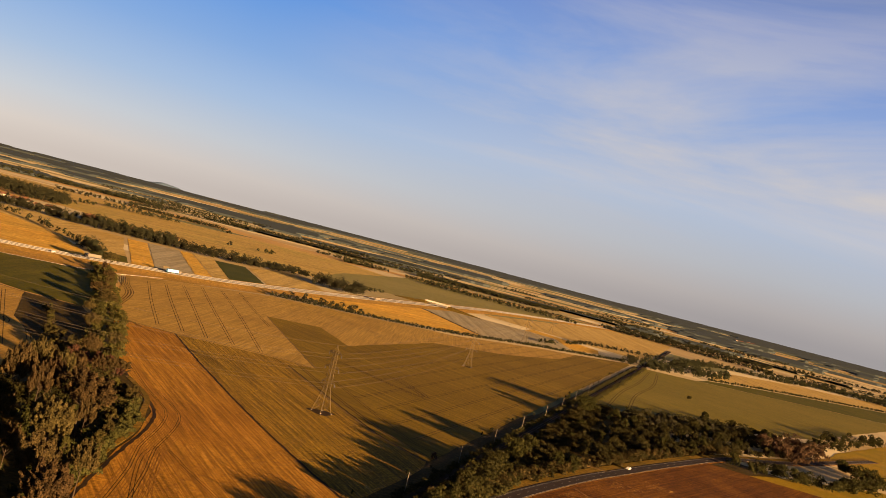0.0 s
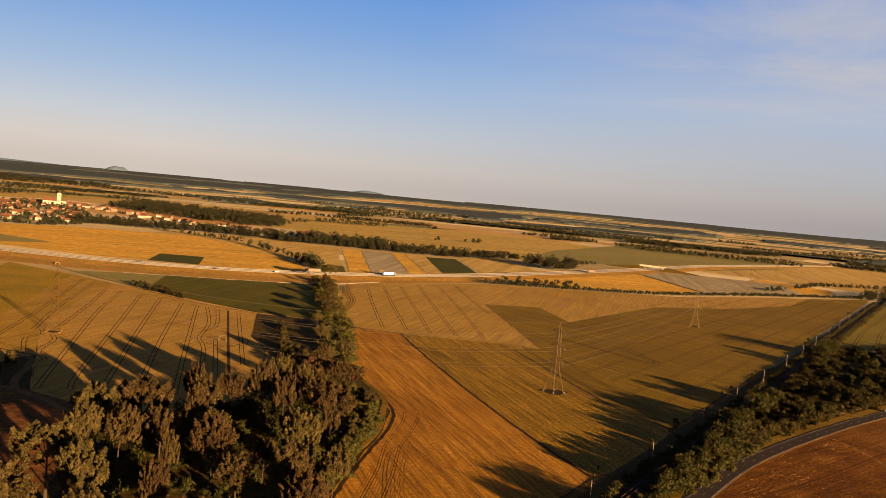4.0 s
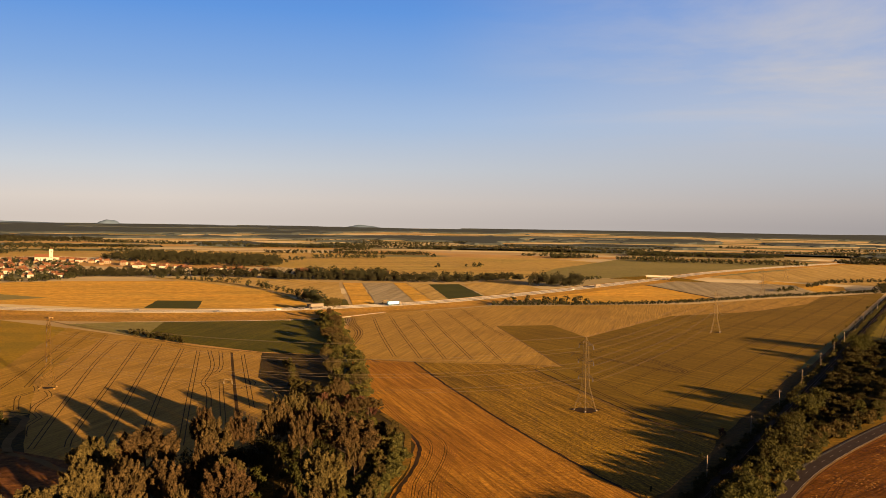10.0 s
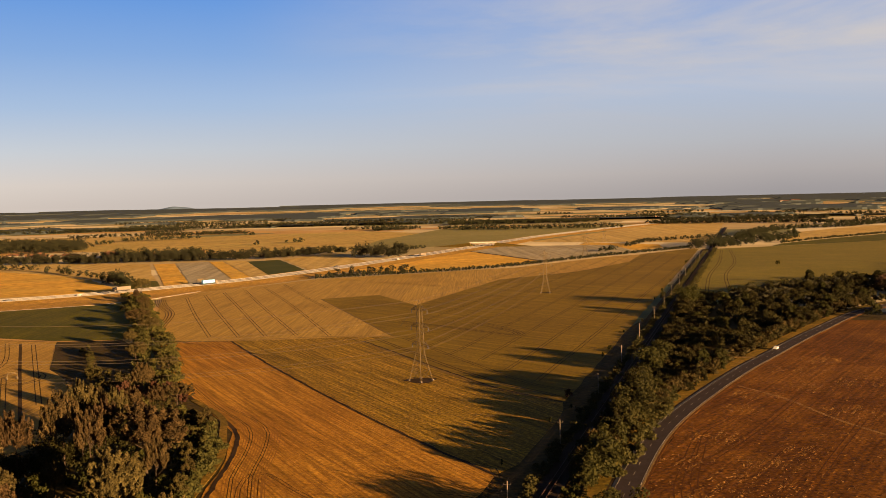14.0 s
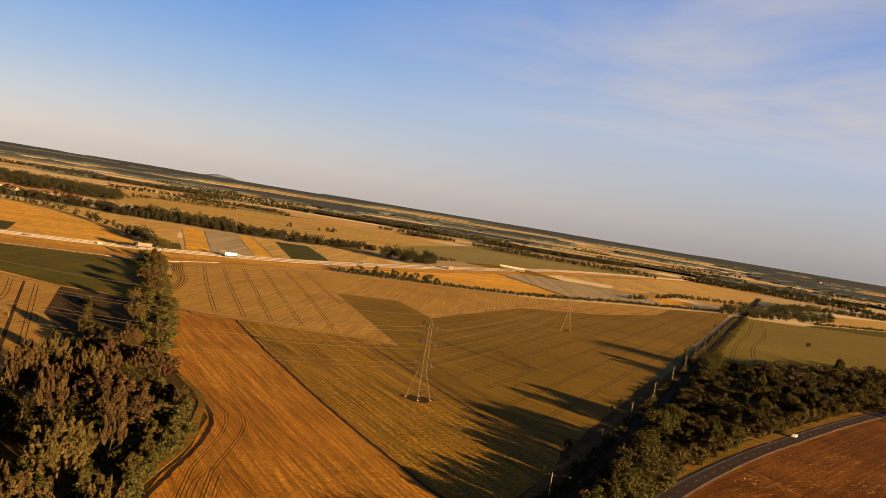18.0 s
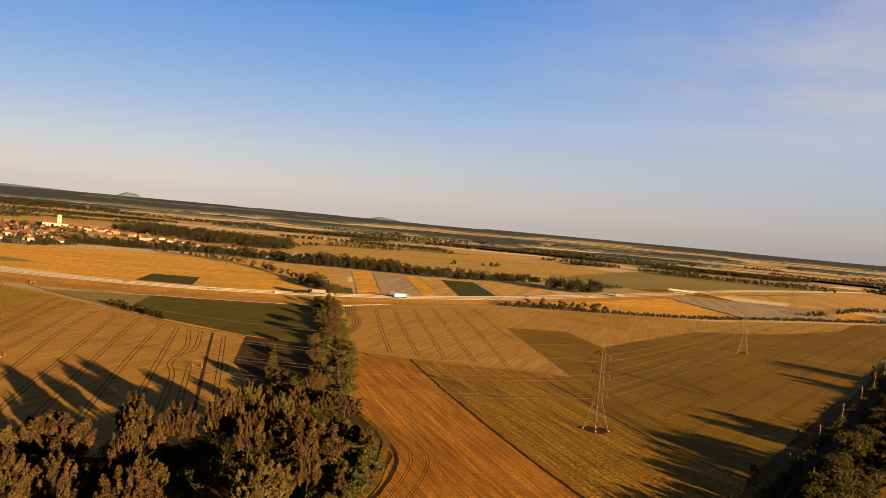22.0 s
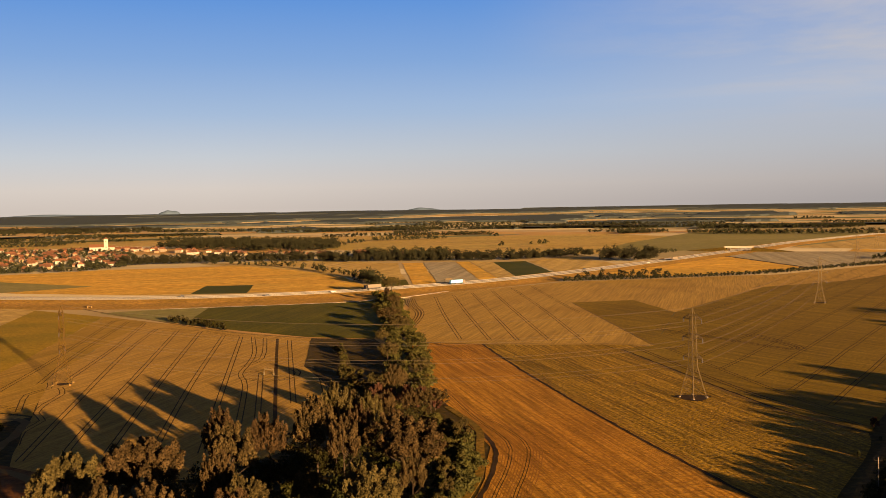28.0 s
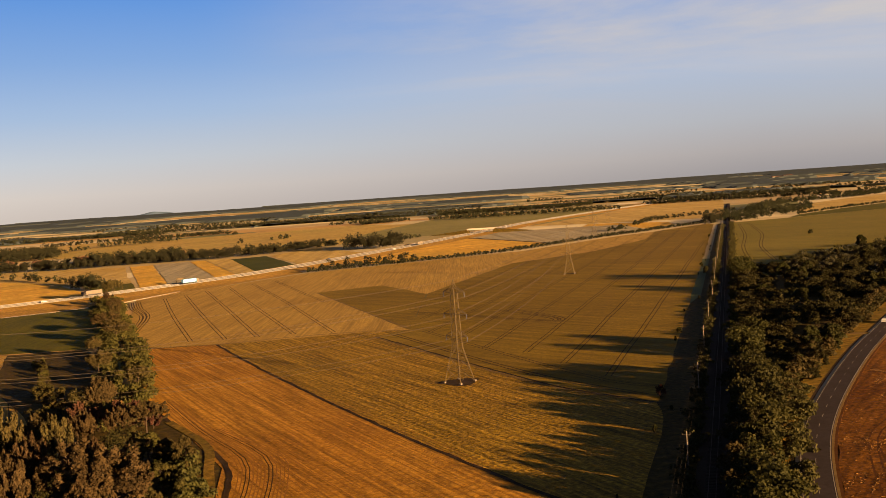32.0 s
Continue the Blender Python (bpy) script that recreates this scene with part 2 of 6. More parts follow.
def far_land():
    """Plain seen from afar: a patchwork of long narrow fields."""
    m = bpy.data.materials.new("far_land")
    m.use_nodes = True
    N, L = m.node_tree.nodes, m.node_tree.links
    bs = N["Principled BSDF"]
    bs.inputs["Roughness"].default_value = 0.95
    bs.inputs["Specular IOR Level"].default_value = 0.1
    tc = N.new("ShaderNodeTexCoord")
    mp = N.new("ShaderNodeMapping")
    mp.inputs["Rotation"].default_value = (0, 0, radians(22))
    mp.inputs["Scale"].default_value = (1 / 420, 1 / 300, 1)
    vo = N.new("ShaderNodeTexVoronoi")
    vo.distance, vo.inputs["Randomness"].default_value, vo.inputs["Scale"].default_value = "CHEBYCHEV", 0.8, 1.0
    L.new(tc.outputs["Object"], mp.inputs[0]); L.new(mp.outputs[0], vo.inputs["Vector"])
    sp = N.new("ShaderNodeSeparateColor")
    L.new(vo.outputs["Color"], sp.inputs[0])
    ramp = N.new("ShaderNodeValToRGB")
    ramp.color_ramp.interpolation = "CONSTANT"
    cols = [(0.0, (0.339, 0.240, 0.107)), (0.22, (0.428, 0.329, 0.178)), (0.42, (0.267, 0.205, 0.089)), (0.55, (0.134, 0.125, 0.049)),
            (0.68, (0.535, 0.428, 0.250)), (0.78, (0.071, 0.080, 0.027)), (0.88, (0.374, 0.213, 0.062))]
    el = ramp.color_ramp.elements
    el[0].position, el[0].color = 0.0, (*cols[0][1], 1)
    el[1].position, el[1].color = cols[1][0], (*cols[1][1], 1)
    for p, c in cols[2:]:
        e = el.new(p); e.color = (*c, 1)
    L.new(sp.outputs[0], ramp.inputs[0])
    nz = N.new("ShaderNodeTexNoise")
    nz.inputs["Scale"].default_value, nz.inputs["Detail"].default_value = 0.012, 6.0
    L.new(tc.outputs["Object"], nz.inputs["Vector"])
    mr = N.new("ShaderNodeMapRange")
    mr.inputs["To Min"].default_value, mr.inputs["To Max"].default_value = 0.6, 1.35
    L.new(nz.outputs["Fac"], mr.inputs["Value"])
    mu = N.new("ShaderNodeMixRGB"); mu.blend_type = "MULTIPLY"; mu.inputs[0].default_value = 1.0
    L.new(ramp.outputs[0], mu.inputs[1]); L.new(mr.outputs[0], mu.inputs[2])
    L.new(mu.outputs[0], bs.inputs["Base Color"])
    return m


M_LAND = far_land()
M_STUBBLE = surface("orange_stubble", (0.2509, 0.1078, 0.008872), (0.3605, 0.1768, 0.02069), 0.35, 0.95, (0.2116, 0.08196, 0.007393), 0.012, rows=(-14.2, 0.75, 0.42), bump=0.25, stain=0.6, grain=0.42, grain_scale=0.9)
M_BROWN = surface("brown_stubble", (0.056, 0.0185, 0.0012), (0.104, 0.0375, 0.0028), 0.35, 0.95, (0.165, 0.066, 0.0065), 0.03, bump=0.3, rows=(44, 1.1, 0.3), stain=0.7, grain=0.6, grain_scale=0.8)
M_BROWN_RUT = surface("burnt_rut", (0.045, 0.015, 0.0015), (0.07, 0.026, 0.003), 0.4, 0.95)
M_WHEAT = surface("ripe_wheat", (0.2673, 0.158, 0.03131), (0.3502, 0.2153, 0.04652), 0.3, 0.9, (0.2303, 0.1293, 0.02325), 0.015, rows=(13.5, 0.9, 0.26), bump=0.12, grain=0.21, grain_scale=0.8)
M_WHEAT_DARK = surface("unripe_wheat", (0.1166, 0.07102, 0.003604), (0.1611, 0.09805, 0.005512), 0.3, 0.9, (0.1929, 0.1208, 0.00848), 0.01, rows=(-29.6, 1.0, 0.3), bump=0.15, stain=0.6, grain=0.24, grain_scale=0.7)
M_WHEAT_LEFT = surface("pale_wheat", (0.2717, 0.1528, 0.0291), (0.3492, 0.2088, 0.04368), 0.3, 0.9, (0.2329, 0.1324, 0.02134), 0.02, rows=(12, 0.9, 0.26), bump=0.12, grain=0.21, grain_scale=0.8)
M_MEADOW = surface("yellow_meadow", (0.1982, 0.1225, 0.0055), (0.2703, 0.1664, 0.0099), 0.2, 0.95, (0.1443, 0.1077, 0.006599), 0.02, bump=0.2, stain=0.7, grain=0.3, grain_scale=0.5)
M_BEET = surface("weedy_crop", (0.1145, 0.06572, 0.004028), (0.318, 0.1781, 0.0159), 0.7, 0.9, (0.1643, 0.1018, 0.00689), 0.03, rows=(-14.2, 0.8, 0.5), bump=0.4, stain=0.45, grain=0.6, grain_scale=0.8)
M_GREEN = surface("green_crop", (0.052, 0.048, 0.0012), (0.078, 0.068, 0.0020), 0.2, 0.9, (0.104, 0.082, 0.0028), 0.02, rows=(10, 3.0, 0.2), bump=0.2, grain=0.38, grain_scale=0.5)
M_DKGREEN = surface("dark_green_crop", (0.031, 0.034, 0.0022), (0.047, 0.049, 0.0036), 0.2, 0.9, (0.064, 0.061, 0.0044), 0.02, bump=0.2)
M_ORANGE_FAR = surface("golden_stubble", (0.4542, 0.2372, 0.02633), (0.5551, 0.3129, 0.04388), 0.06, 0.95, (0.4038, 0.2523, 0.04388), 0.008, rows=(70, 9.0, 0.2), stain=0.75, grain=0.3, grain_scale=0.12)
M_TAN_FAR = surface("pale_stubble", (0.3542, 0.231, 0.06545), (0.4158, 0.2849, 0.0924), 0.06, 0.95, (0.3234, 0.1925, 0.0385), 0.01, rows=(12, 7.0, 0.22), grain=0.27, grain_scale=0.12)
M_OLIVE = surface("olive_crop", (0.1452, 0.1234, 0.0363), (0.1888, 0.1597, 0.05082), 0.05, 0.95, (0.2178, 0.1742, 0.05808), 0.006, stain=0.6, grain=0.22, grain_scale=0.12)
M_GREY_FIELD = surface("grey_stubble", (0.266, 0.217, 0.133), (0.322, 0.266, 0.168), 0.06, 0.95, (0.252, 0.182, 0.091), 0.01, rows=(8, 6.0, 0.25), grain=0.22, grain_scale=0.15)
M_VERGE = surface("dry_verge", (0.255, 0.132, 0.0200), (0.340, 0.190, 0.0370), 0.25, 0.95, (0.174, 0.1014, 0.0132), 0.03, bump=0.3, stain=0.6, grain=0.45, grain_scale=0.3)
M_VERGE_DULL = surface("roadside_grass", (0.10, 0.062, 0.006), (0.19, 0.105, 0.016), 0.35, 0.95, (0.06, 0.045, 0.005), 0.05, bump=0.3, stain=0.7, grain=0.5, grain_scale=0.5)
# rough grass, its base colour lowered to hold the shade beneath trees
M_SHADED_GRASS = surface("shade_dark_grass", (0.02056, 0.01814, 0.003226), (0.06854, 0.04032, 0.00774), 0.4, 0.95, (0.04112, 0.0262, 0.004516), 0.05, bump=0.5, grain=0.6, grain_scale=0.5)
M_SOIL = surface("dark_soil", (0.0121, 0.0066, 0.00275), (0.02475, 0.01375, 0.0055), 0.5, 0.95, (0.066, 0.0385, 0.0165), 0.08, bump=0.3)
M_DIRT = surface("bare_dirt", (0.088, 0.033, 0.0077), (0.1375, 0.05775, 0.0143), 0.15, 0.95, (0.055, 0.022, 0.0055), 0.03, bump=0.4, stain=0.7, grain=0.52, grain_scale=0.3)
M_RIPENING = surface("ripening_wheat", (0.2365, 0.1342, 0.0154), (0.3025, 0.1782, 0.0242), 0.3, 0.9, (0.1925, 0.1188, 0.0088), 0.02, rows=(12, 0.9, 0.26), bump=0.12, grain=0.21, grain_scale=0.8)
M_GRAVEL = surface("white_gravel", (0.36, 0.27, 0.18), (0.46, 0.36, 0.25), 0.5, 0.9, (0.28, 0.19, 0.11), 0.08)
M_TRACK = surface("pale_track", (0.1122, 0.0663, 0.0204), (0.153, 0.0969, 0.0357), 0.5, 0.95, (0.0816, 0.0459, 0.01275), 0.1, bump=0.1)
M_ROW = surface("harvest_row", (0.145, 0.06162, 0.0087), (0.2175, 0.09425, 0.0145), 0.4, 0.95)
M_TRAM = surface("tramline_soil", (0.033, 0.0176, 0.0033), (0.055, 0.03025, 0.00605), 0.4, 0.95)
M_ASPHALT = surface("road_asphalt", (0.026, 0.0185, 0.0185), (0.036, 0.0265, 0.0265), 0.8, 1.0, (0.021, 0.0150, 0.0145), 0.06, bump=0.02, bump_scale=6.0)
M_CONCRETE = surface("motorway_concrete", (0.30, 0.25, 0.205), (0.36, 0.305, 0.255), 0.3, 0.8, (0.25, 0.20, 0.155), 0.05)
M_WHITE = surface("white_paint", (0.3326, 0.3234, 0.3049), (0.3788, 0.3696, 0.3557), 2.0, 0.6)
M_BARRIER = surface("barrier_concrete", (0.0868, 0.0775, 0.0682), (0.124, 0.1116, 0.0992), 0.8, 0.7)
M_STEEL = surface("galvanised_steel", (0.0527, 0.0368, 0.0182), (0.07225, 0.0512, 0.026), 1.5, 0.7)
M_DULL_STEEL = surface("weathered_steel", (0.038, 0.0215, 0.0052), (0.048, 0.028, 0.0072), 1.5, 0.9)
M_WIRE = surface("aluminium_wire", (0.050, 0.037, 0.024), (0.066, 0.050, 0.034), 2.0, 0.8)
M_RUST = surface("rusty_rail", (0.0325, 0.0175, 0.01125), (0.0475, 0.025, 0.015), 3.0, 0.7, metal=0.3)
# ballast and sleepers coloured near black to carry the wood's shadow
M_SHADED_BALLAST = surface("shade_dark_ballast", (0.0126, 0.00792, 0.00504), (0.0234, 0.01512, 0.01008), 1.2, 0.95, (0.0252, 0.0162, 0.0108), 0.2, bump=0.15)
M_SLEEPER = surface("sleeper", (0.028, 0.021, 0.01575), (0.042, 0.0315, 0.0245), 2.0, 0.9)
M_POLE = surface("concrete_pole", (0.085, 0.068, 0.053), (0.120, 0.098, 0.078), 1.0, 0.85)
M_BARK = surface("bark", (0.02475, 0.0165, 0.011), (0.044, 0.03025, 0.02063), 1.5, 0.95, bump=0.1)
M_LEAF_POPLAR = leaf_material("poplar_leaves", (0.0165, 0.0112, 0.0031), (0.072, 0.0485, 0.0175))
M_LEAF_DARK = leaf_material("dark_leaves", (0.0105, 0.0105, 0.0020), (0.027, 0.0232, 0.0045))
M_LEAF_GREEN = leaf_material("green_leaves", (0.019, 0.0168, 0.0038), (0.052, 0.040, 0.0100))
M_LEAF_PURPLE = leaf_material("purple_leaves", (0.032, 0.014, 0.008), (0.066, 0.030, 0.017))
M_WHEAT_GREEN = surface("greenish_wheat", (0.118, 0.092, 0.010), (0.160, 0.124, 0.015), 0.3, 0.9, (0.175, 0.130, 0.018), 0.008, rows=(-28, 1.0, 0.25), bump=0.15, stain=0.6, grain=0.25, grain_scale=0.6)
M_LEAF_EDGE = leaf_material("edge_leaves", (0.018, 0.0165, 0.004), (0.044, 0.037, 0.010))
M_LINE = surface("worn_road_marking", (0.17, 0.145, 0.115), (0.24, 0.205, 0.165), 0.6, 0.8)
M_LEAF_SILVER = leaf_material("silvery_leaves", (0.030, 0.029, 0.014), (0.058, 0.054, 0.028))
M_LEAF_BROWN = leaf_material("brownish_leaves", (0.040, 0.026, 0.012), (0.072, 0.046, 0.022))
M_LEAF_FAR = leaf_material("far_leaves", (0.012, 0.013, 0.006), (0.026, 0.024, 0.010))
M_WALL_A = surface("cream_render", (0.105, 0.07875, 0.05512), (0.1417, 0.1102, 0.07875), 0.8, 0.9)
M_WALL_B = surface("white_render", (0.2021, 0.1776, 0.1501), (0.245, 0.2205, 0.1899), 0.8, 0.9)
M_WALL_C = surface("ochre_render", (0.1575, 0.105, 0.05775), (0.189, 0.1312, 0.07875), 0.8, 0.9)
M_ROOF_A = surface("red_tiles", (0.080, 0.033, 0.0165), (0.108, 0.048, 0.0255), 1.0, 0.85)
M_ROOF_B = surface("brown_tiles", (0.05625, 0.024, 0.01425), (0.0825, 0.0375, 0.0225), 1.0, 0.85)
M_PANE = surface("dark_pane", (0.03, 0.03, 0.035), (0.05, 0.05, 0.055), 1.0, 0.2)
M_BLUE = surface("blue_tarpaulin", (0.112, 0.252, 0.406), (0.154, 0.301, 0.462), 0.8, 0.6)
M_TYRE = surface("tyre_rubber", (0.02, 0.02, 0.02), (0.035, 0.035, 0.035), 3.0, 0.9)
M_DARKCAR = surface("dark_car_paint", (0.035, 0.038, 0.05), (0.05, 0.052, 0.065), 1.0, 0.35)
# leaf colour greyed and lightened to imitate haze over the far woods
M_HAZED_CANOPY = surface("hazed_canopy", (0.030, 0.037, 0.038), (0.048, 0.056, 0.056), 0.05, 1.0, (0.040, 0.047, 0.052), 0.004)
M_FAR_GOLD = surface("far_golden", (0.3322, 0.2136, 0.05009), (0.4104, 0.2683, 0.07286), 0.04, 0.95, (0.2931, 0.2186, 0.05465), 0.005, rows=(64, 11.0, 0.25), stain=0.8, grain=0.3, grain_scale=0.08)
# blue of distant haze is put into the hills' base colour
M_HAZE_BLUE_HILL = surface("haze_blue_hill", (0.052, 0.078, 0.13), (0.062, 0.090, 0.145), 0.01, 1.0)

# ================= helpers =================


def mesh_object(name, verts, faces, material, parent=None, label=""):
    me = bpy.data.meshes.new(name)
    me.from_pydata([tuple(v) for v in verts], [], [tuple(f) for f in faces])
    me.materials.append(material)
    me.update()
    ob = new(name, me)
    if parent:
        ob.parent = parent
    if label:
        ob["label"] = label
    return ob


def part(name, bm, material, parent, label=""):
    me = bpy.data.meshes.new(name)
    bm.to_mesh(me)
    bm.free()
    me.materials.append(material)
    ob = new(name, me)
    ob.parent = parent
    if label:
        ob["label"] = label
    return ob


def box(bm, x0, x1, y0, y1, z0, z1, m=None):
    vs = [bm.verts.new((x, y, z)) for z in (z0, z1) for x, y in ((x0, y0), (x1, y0), (x1, y1), (x0, y1))]
    for f in ((3, 2, 1, 0), (4, 5, 6, 7), (0, 1, 5, 4), (1, 2, 6, 5), (2, 3, 7, 6), (3, 0, 4, 7)):
        bm.faces.new([vs[i] for i in f])
    if m:
        bmesh.ops.transform(bm, matrix=m, verts=vs)
    return vs


def strut(bm, a, b, w, n=4):
    """A straight bar of width w from a to b."""
    a, b = Vector(a), Vector(b)
    d = (b - a)
    q = d.to_track_quat("Z", "Y").to_matrix()
    ring = []
    for p in (a, b):
        ring.append([bm.verts.new(p + q @ Vector((w * 0.5 * math.cos(2 * math.pi * (i + 0.5) / n), w * 0.5 * math.sin(2 * math.pi * (i + 0.5) / n), 0))) for i in range(n)])
    for i in range(n):
        j = (i + 1) % n
        bm.faces.new((ring[0][i], ring[0][j], ring[1][j], ring[1][i]))
    bm.faces.new(ring[1]); bm.faces.new(ring[0][::-1])


def spline(pts, step=12.0):
    """A smooth line through the points, sampled about every step metres."""
    P = [Vector(p) for p in pts]
    P = [P[0] * 2 - P[1]] + P + [P[-1] * 2 - P[-2]]
    out = []
    for i in range(1, len(P) - 2):
        a, b, c, d = P[i - 1:i + 3]
        n = max(2, int((c - b).length / step))
        for k in range(n):
            t = k / n
            out.append(0.5 * ((2 * b) + (c - a) * t + (2 * a - 5 * b + 4 * c - d) * t * t + (3 * b - a - 3 * c + d) * t ** 3))
    out.append(P[-2])
    return out


def offset(line, d):
    """The line moved d metres to its right."""
    out = []
    for i, p in enumerate(line):
        a, b = line[max(0, i - 1)], line[min(len(line) - 1, i + 1)]
        t = (b - a).normalized()
        out.append(p + Vector((t.y, -t.x)) * d)
    return out


def ribbon(name, line, d0, d1, z0, z1, material, parent=None, fall=0.0):
    """A slab along a line between two offsets, its top at z1, falling towards the second one, and its foot at z0."""
    L0, L1 = offset(line, d0), offset(line, d1)
    vs, fs = [], []
    for a, b in zip(L0, L1):
        vs += [(a.x, a.y, z0), (a.x, a.y, z1), (b.x, b.y, z1 - fall), (b.x, b.y, z0)]
    for i in range(len(line) - 1):
        o = 4 * i
        for k in range(3):
            fs.append((o + k, o + k + 1, o + k + 5, o + k + 4))
    fs += [(3, 2, 1, 0), tuple(len(vs) - 4 + k for k in range(4))]
    return mesh_object(name, vs, fs, material, parent)


def inside(p, poly):
    x, y, c = p[0], p[1], False
    for (x0, y0), (x1, y1) in zip(poly, poly[1:] + poly[:1]):
        if (y0 > y) != (y1 > y) and x < (x1 - x0) * (y - y0) / (y1 - y0) + x0:
            c = not c
    return c


def land_z(x, y):
    """Flat plain, swelling into a low rim some kilometres out."""
    r = math.hypot(x, y)
    t = min(1.0, max(0.0, (r - 2600) / 2300))
    return 52.0 * t * t * (2 - t)


FIELD_TOP = [0.10]
FIELD_Z = {}


def field(name, poly, material, label, z=None, rough_edge=1.0, category="field"):
    """A field with a slightly uneven edge, laid over the plain."""
    FIELD_TOP[0] += 0.002
    z = z if z is not None else FIELD_TOP[0]
    FIELD_Z[name] = z + 0.006
    rng = random.Random(len(label) * 31 + int(abs(poly[0][0])))
    pts = []
    n = len(poly)
    for i in range(n):
        a, b = Vector(poly[i]), Vector(poly[(i + 1) % n])
        k = max(2, int((b - a).length / 16))
        for j in range(k):
            p = a.lerp(b, j / k)
            if j and rough_edge:
                t = (b - a).normalized()
                p += Vector((t.y, -t.x)) * rng.uniform(-0.6, 0.6) * rough_edge
            pts.append(p)
    top = [(p.x, p.y, z + land_z(p.x, p.y)) for p in pts]
    ob = mesh_object(name, top, [tuple(range(len(pts)))], material)
    return tagged(ob, label, category, kind="structure")


# ================= ground =================


def build_ground():
    vs, fs = [(0, 0, -0.02)], []
    radii = [60, 150, 300, 500, 750, 1000, 1300, 1600, 2000, 2400, 2700, 3000, 3300, 3600, 3900, 4200, 4500, 4700, 4900, 5200, 5600, 6200]
    n = 96
    for r in radii:
        for k in range(n):
            a = 2 * math.pi * k / n
            x, y = r * math.cos(a), r * math.sin(a)
            z = land_z(x, y) - (max(0, r - 4900) * 0.02) - 0.02
            vs.append((x, y, z))
    for k in range(n):
        fs.append((0, 1 + k, 1 + (k + 1) % n))
    for i in range(len(radii) - 1):
        for k in range(n):
            a, b = 1 + i * n + k, 1 + i * n + (k + 1) % n
            fs.append((a, a + n, b + n, b))
    ob = mesh_object("ground", vs, fs, M_LAND)
    for p in ob.data.polygons:
        p.use_smooth = True
    tagged(ob, "flat farmland plain in a patchwork of dry fields", "ground", kind="structure")


build_ground()

# rail line: x = RX + RK * (y - 327)
RX, RK = 91.0, 0.5405


def rail_x(y):
    return RX + RK * (y - 327)


# fields on the near side of the motorway
field("rough_ground", [(-420, -250), (400, -250), (420, 560), (300, 700), (100, 420), (-60, 480), (-200, 480), (-420, 480)], M_SHADED_GRASS, "rough dry grass between the fields", 0.03)
FURROW = [(-2, 611), (6, 570), (15, 525), (28, 467), (38, 424), (46, 392), (58, 347), (69, 311)]       # between stubble and weedy crop
FURROW_EAST = [(67, 586), (84, 505), (93, 464), (102, 430), (117, 398)]                               # between weedy crop and unripe wheat
field("verge_meadow", [(-640, 985), (-430, 915), (-298, 893), (-198, 900), (-120, 930), (-46, 985), (70, 1095), (74, 1040), (-10, 952), (-58, 903), (-106, 860), (-237, 824), (-340, 832), (-450, 880), (-660, 935)], M_VERGE, "dry orange grass below the motorway bank", 0.06)
field("stubble_field", [(-40, 622)] + FURROW + [(rail_x(286) - 16, 280), (10, 165), (-35, 160), (-16, 260), (-8, 320), (-3, 349), (-1, 385), (-10, 425), (-22, 470), (-29, 520), (-36, 570)], M_STUBBLE, "orange-brown stubble field with curving harvest rows")
field("weedy_field", FURROW + [(rail_x(320) - 9, 320), (rail_x(380) - 9, 380)] + FURROW_EAST[::-1] + [(85, 598), (67, 606)], M_BEET, "weedy olive and ochre crop field under a pylon")
field("wheat_field", [(-38, 640), (-42, 624), (-1, 611), (67, 604), (85, 597), (65, 831), (112, 843), (126, 755), (236, 942), (330, 1000), (430, 1110), (495, 1232), (440, 1205), (290, 1085), (150, 1046), (78, 1030), (-10, 950), (-58, 900), (-52, 760)], M_WHEAT, "pale tan wheat field with tramlines")
field("unripe_field", [(85, 597)] + FURROW_EAST + [(rail_x(400) - 12, 400), (rail_x(1290) - 12, 1290), (607, 1318), (497, 1236), (430, 1110), (330, 1000), (236, 942), (126, 755)], M_WHEAT_DARK, "olive-brown unripe wheat field crossed by tramlines")
field("crop_patch", [(65, 831), (112, 843), (126, 755), (85, 597)], M_WHEAT_DARK, "darker triangular patch in the wheat")
field("pale_wheat_field", [(-222, 741), (-190, 716), (-144, 676), (-98, 646), (-85, 545), (-62, 480), (-52, 440), (-56, 395), (-80, 352), (-112, 342), (-140, 366), (-157, 412), (-165, 438), (-197, 530), (-209, 624)], M_WHEAT_LEFT, "pale wheat field with paired tramlines")
field("plantation_ground", [(-98, 646), (-85, 545), (-62, 480), (-36, 452), (-40, 560), (-62, 640)], M_SHADED_GRASS, "dark rough ground between planted rows of young trees")
field("meadow", [(-336, 828), (-264, 775), (-244, 657), (-229, 571), (-217, 498), (-196, 452), (-300, 446), (-440, 470), (-440, 640), (-314, 722)], M_MEADOW, "yellow-green meadow field")
field("ripening_field", [(-264, 777), (-222, 741), (-209, 624), (-197, 530), (-165, 438), (-196, 452), (-217, 498), (-229, 571), (-244, 657)], M_RIPENING, "tan wheat field still olive in places")
field("corner_field", [(-314, 724), (-336, 832), (-450, 880), (-470, 640), (-440, 640)], M_TAN_FAR, "pale stubble field beside the meadow")
field("south_field", [(-196, 450), (-165, 436), (-172, 424), (-172, 400), (-162, 375), (-340, 385), (-330, 444)], M_WHEAT_LEFT, "narrow tan field beside bare earth")
field("dark_green_field", [(-192, 722), (-206, 836), (-106, 858), (-64, 884), (-62, 640), (-100, 650), (-144, 682)], M_GREEN, "dark green low crop field beside the tree row")
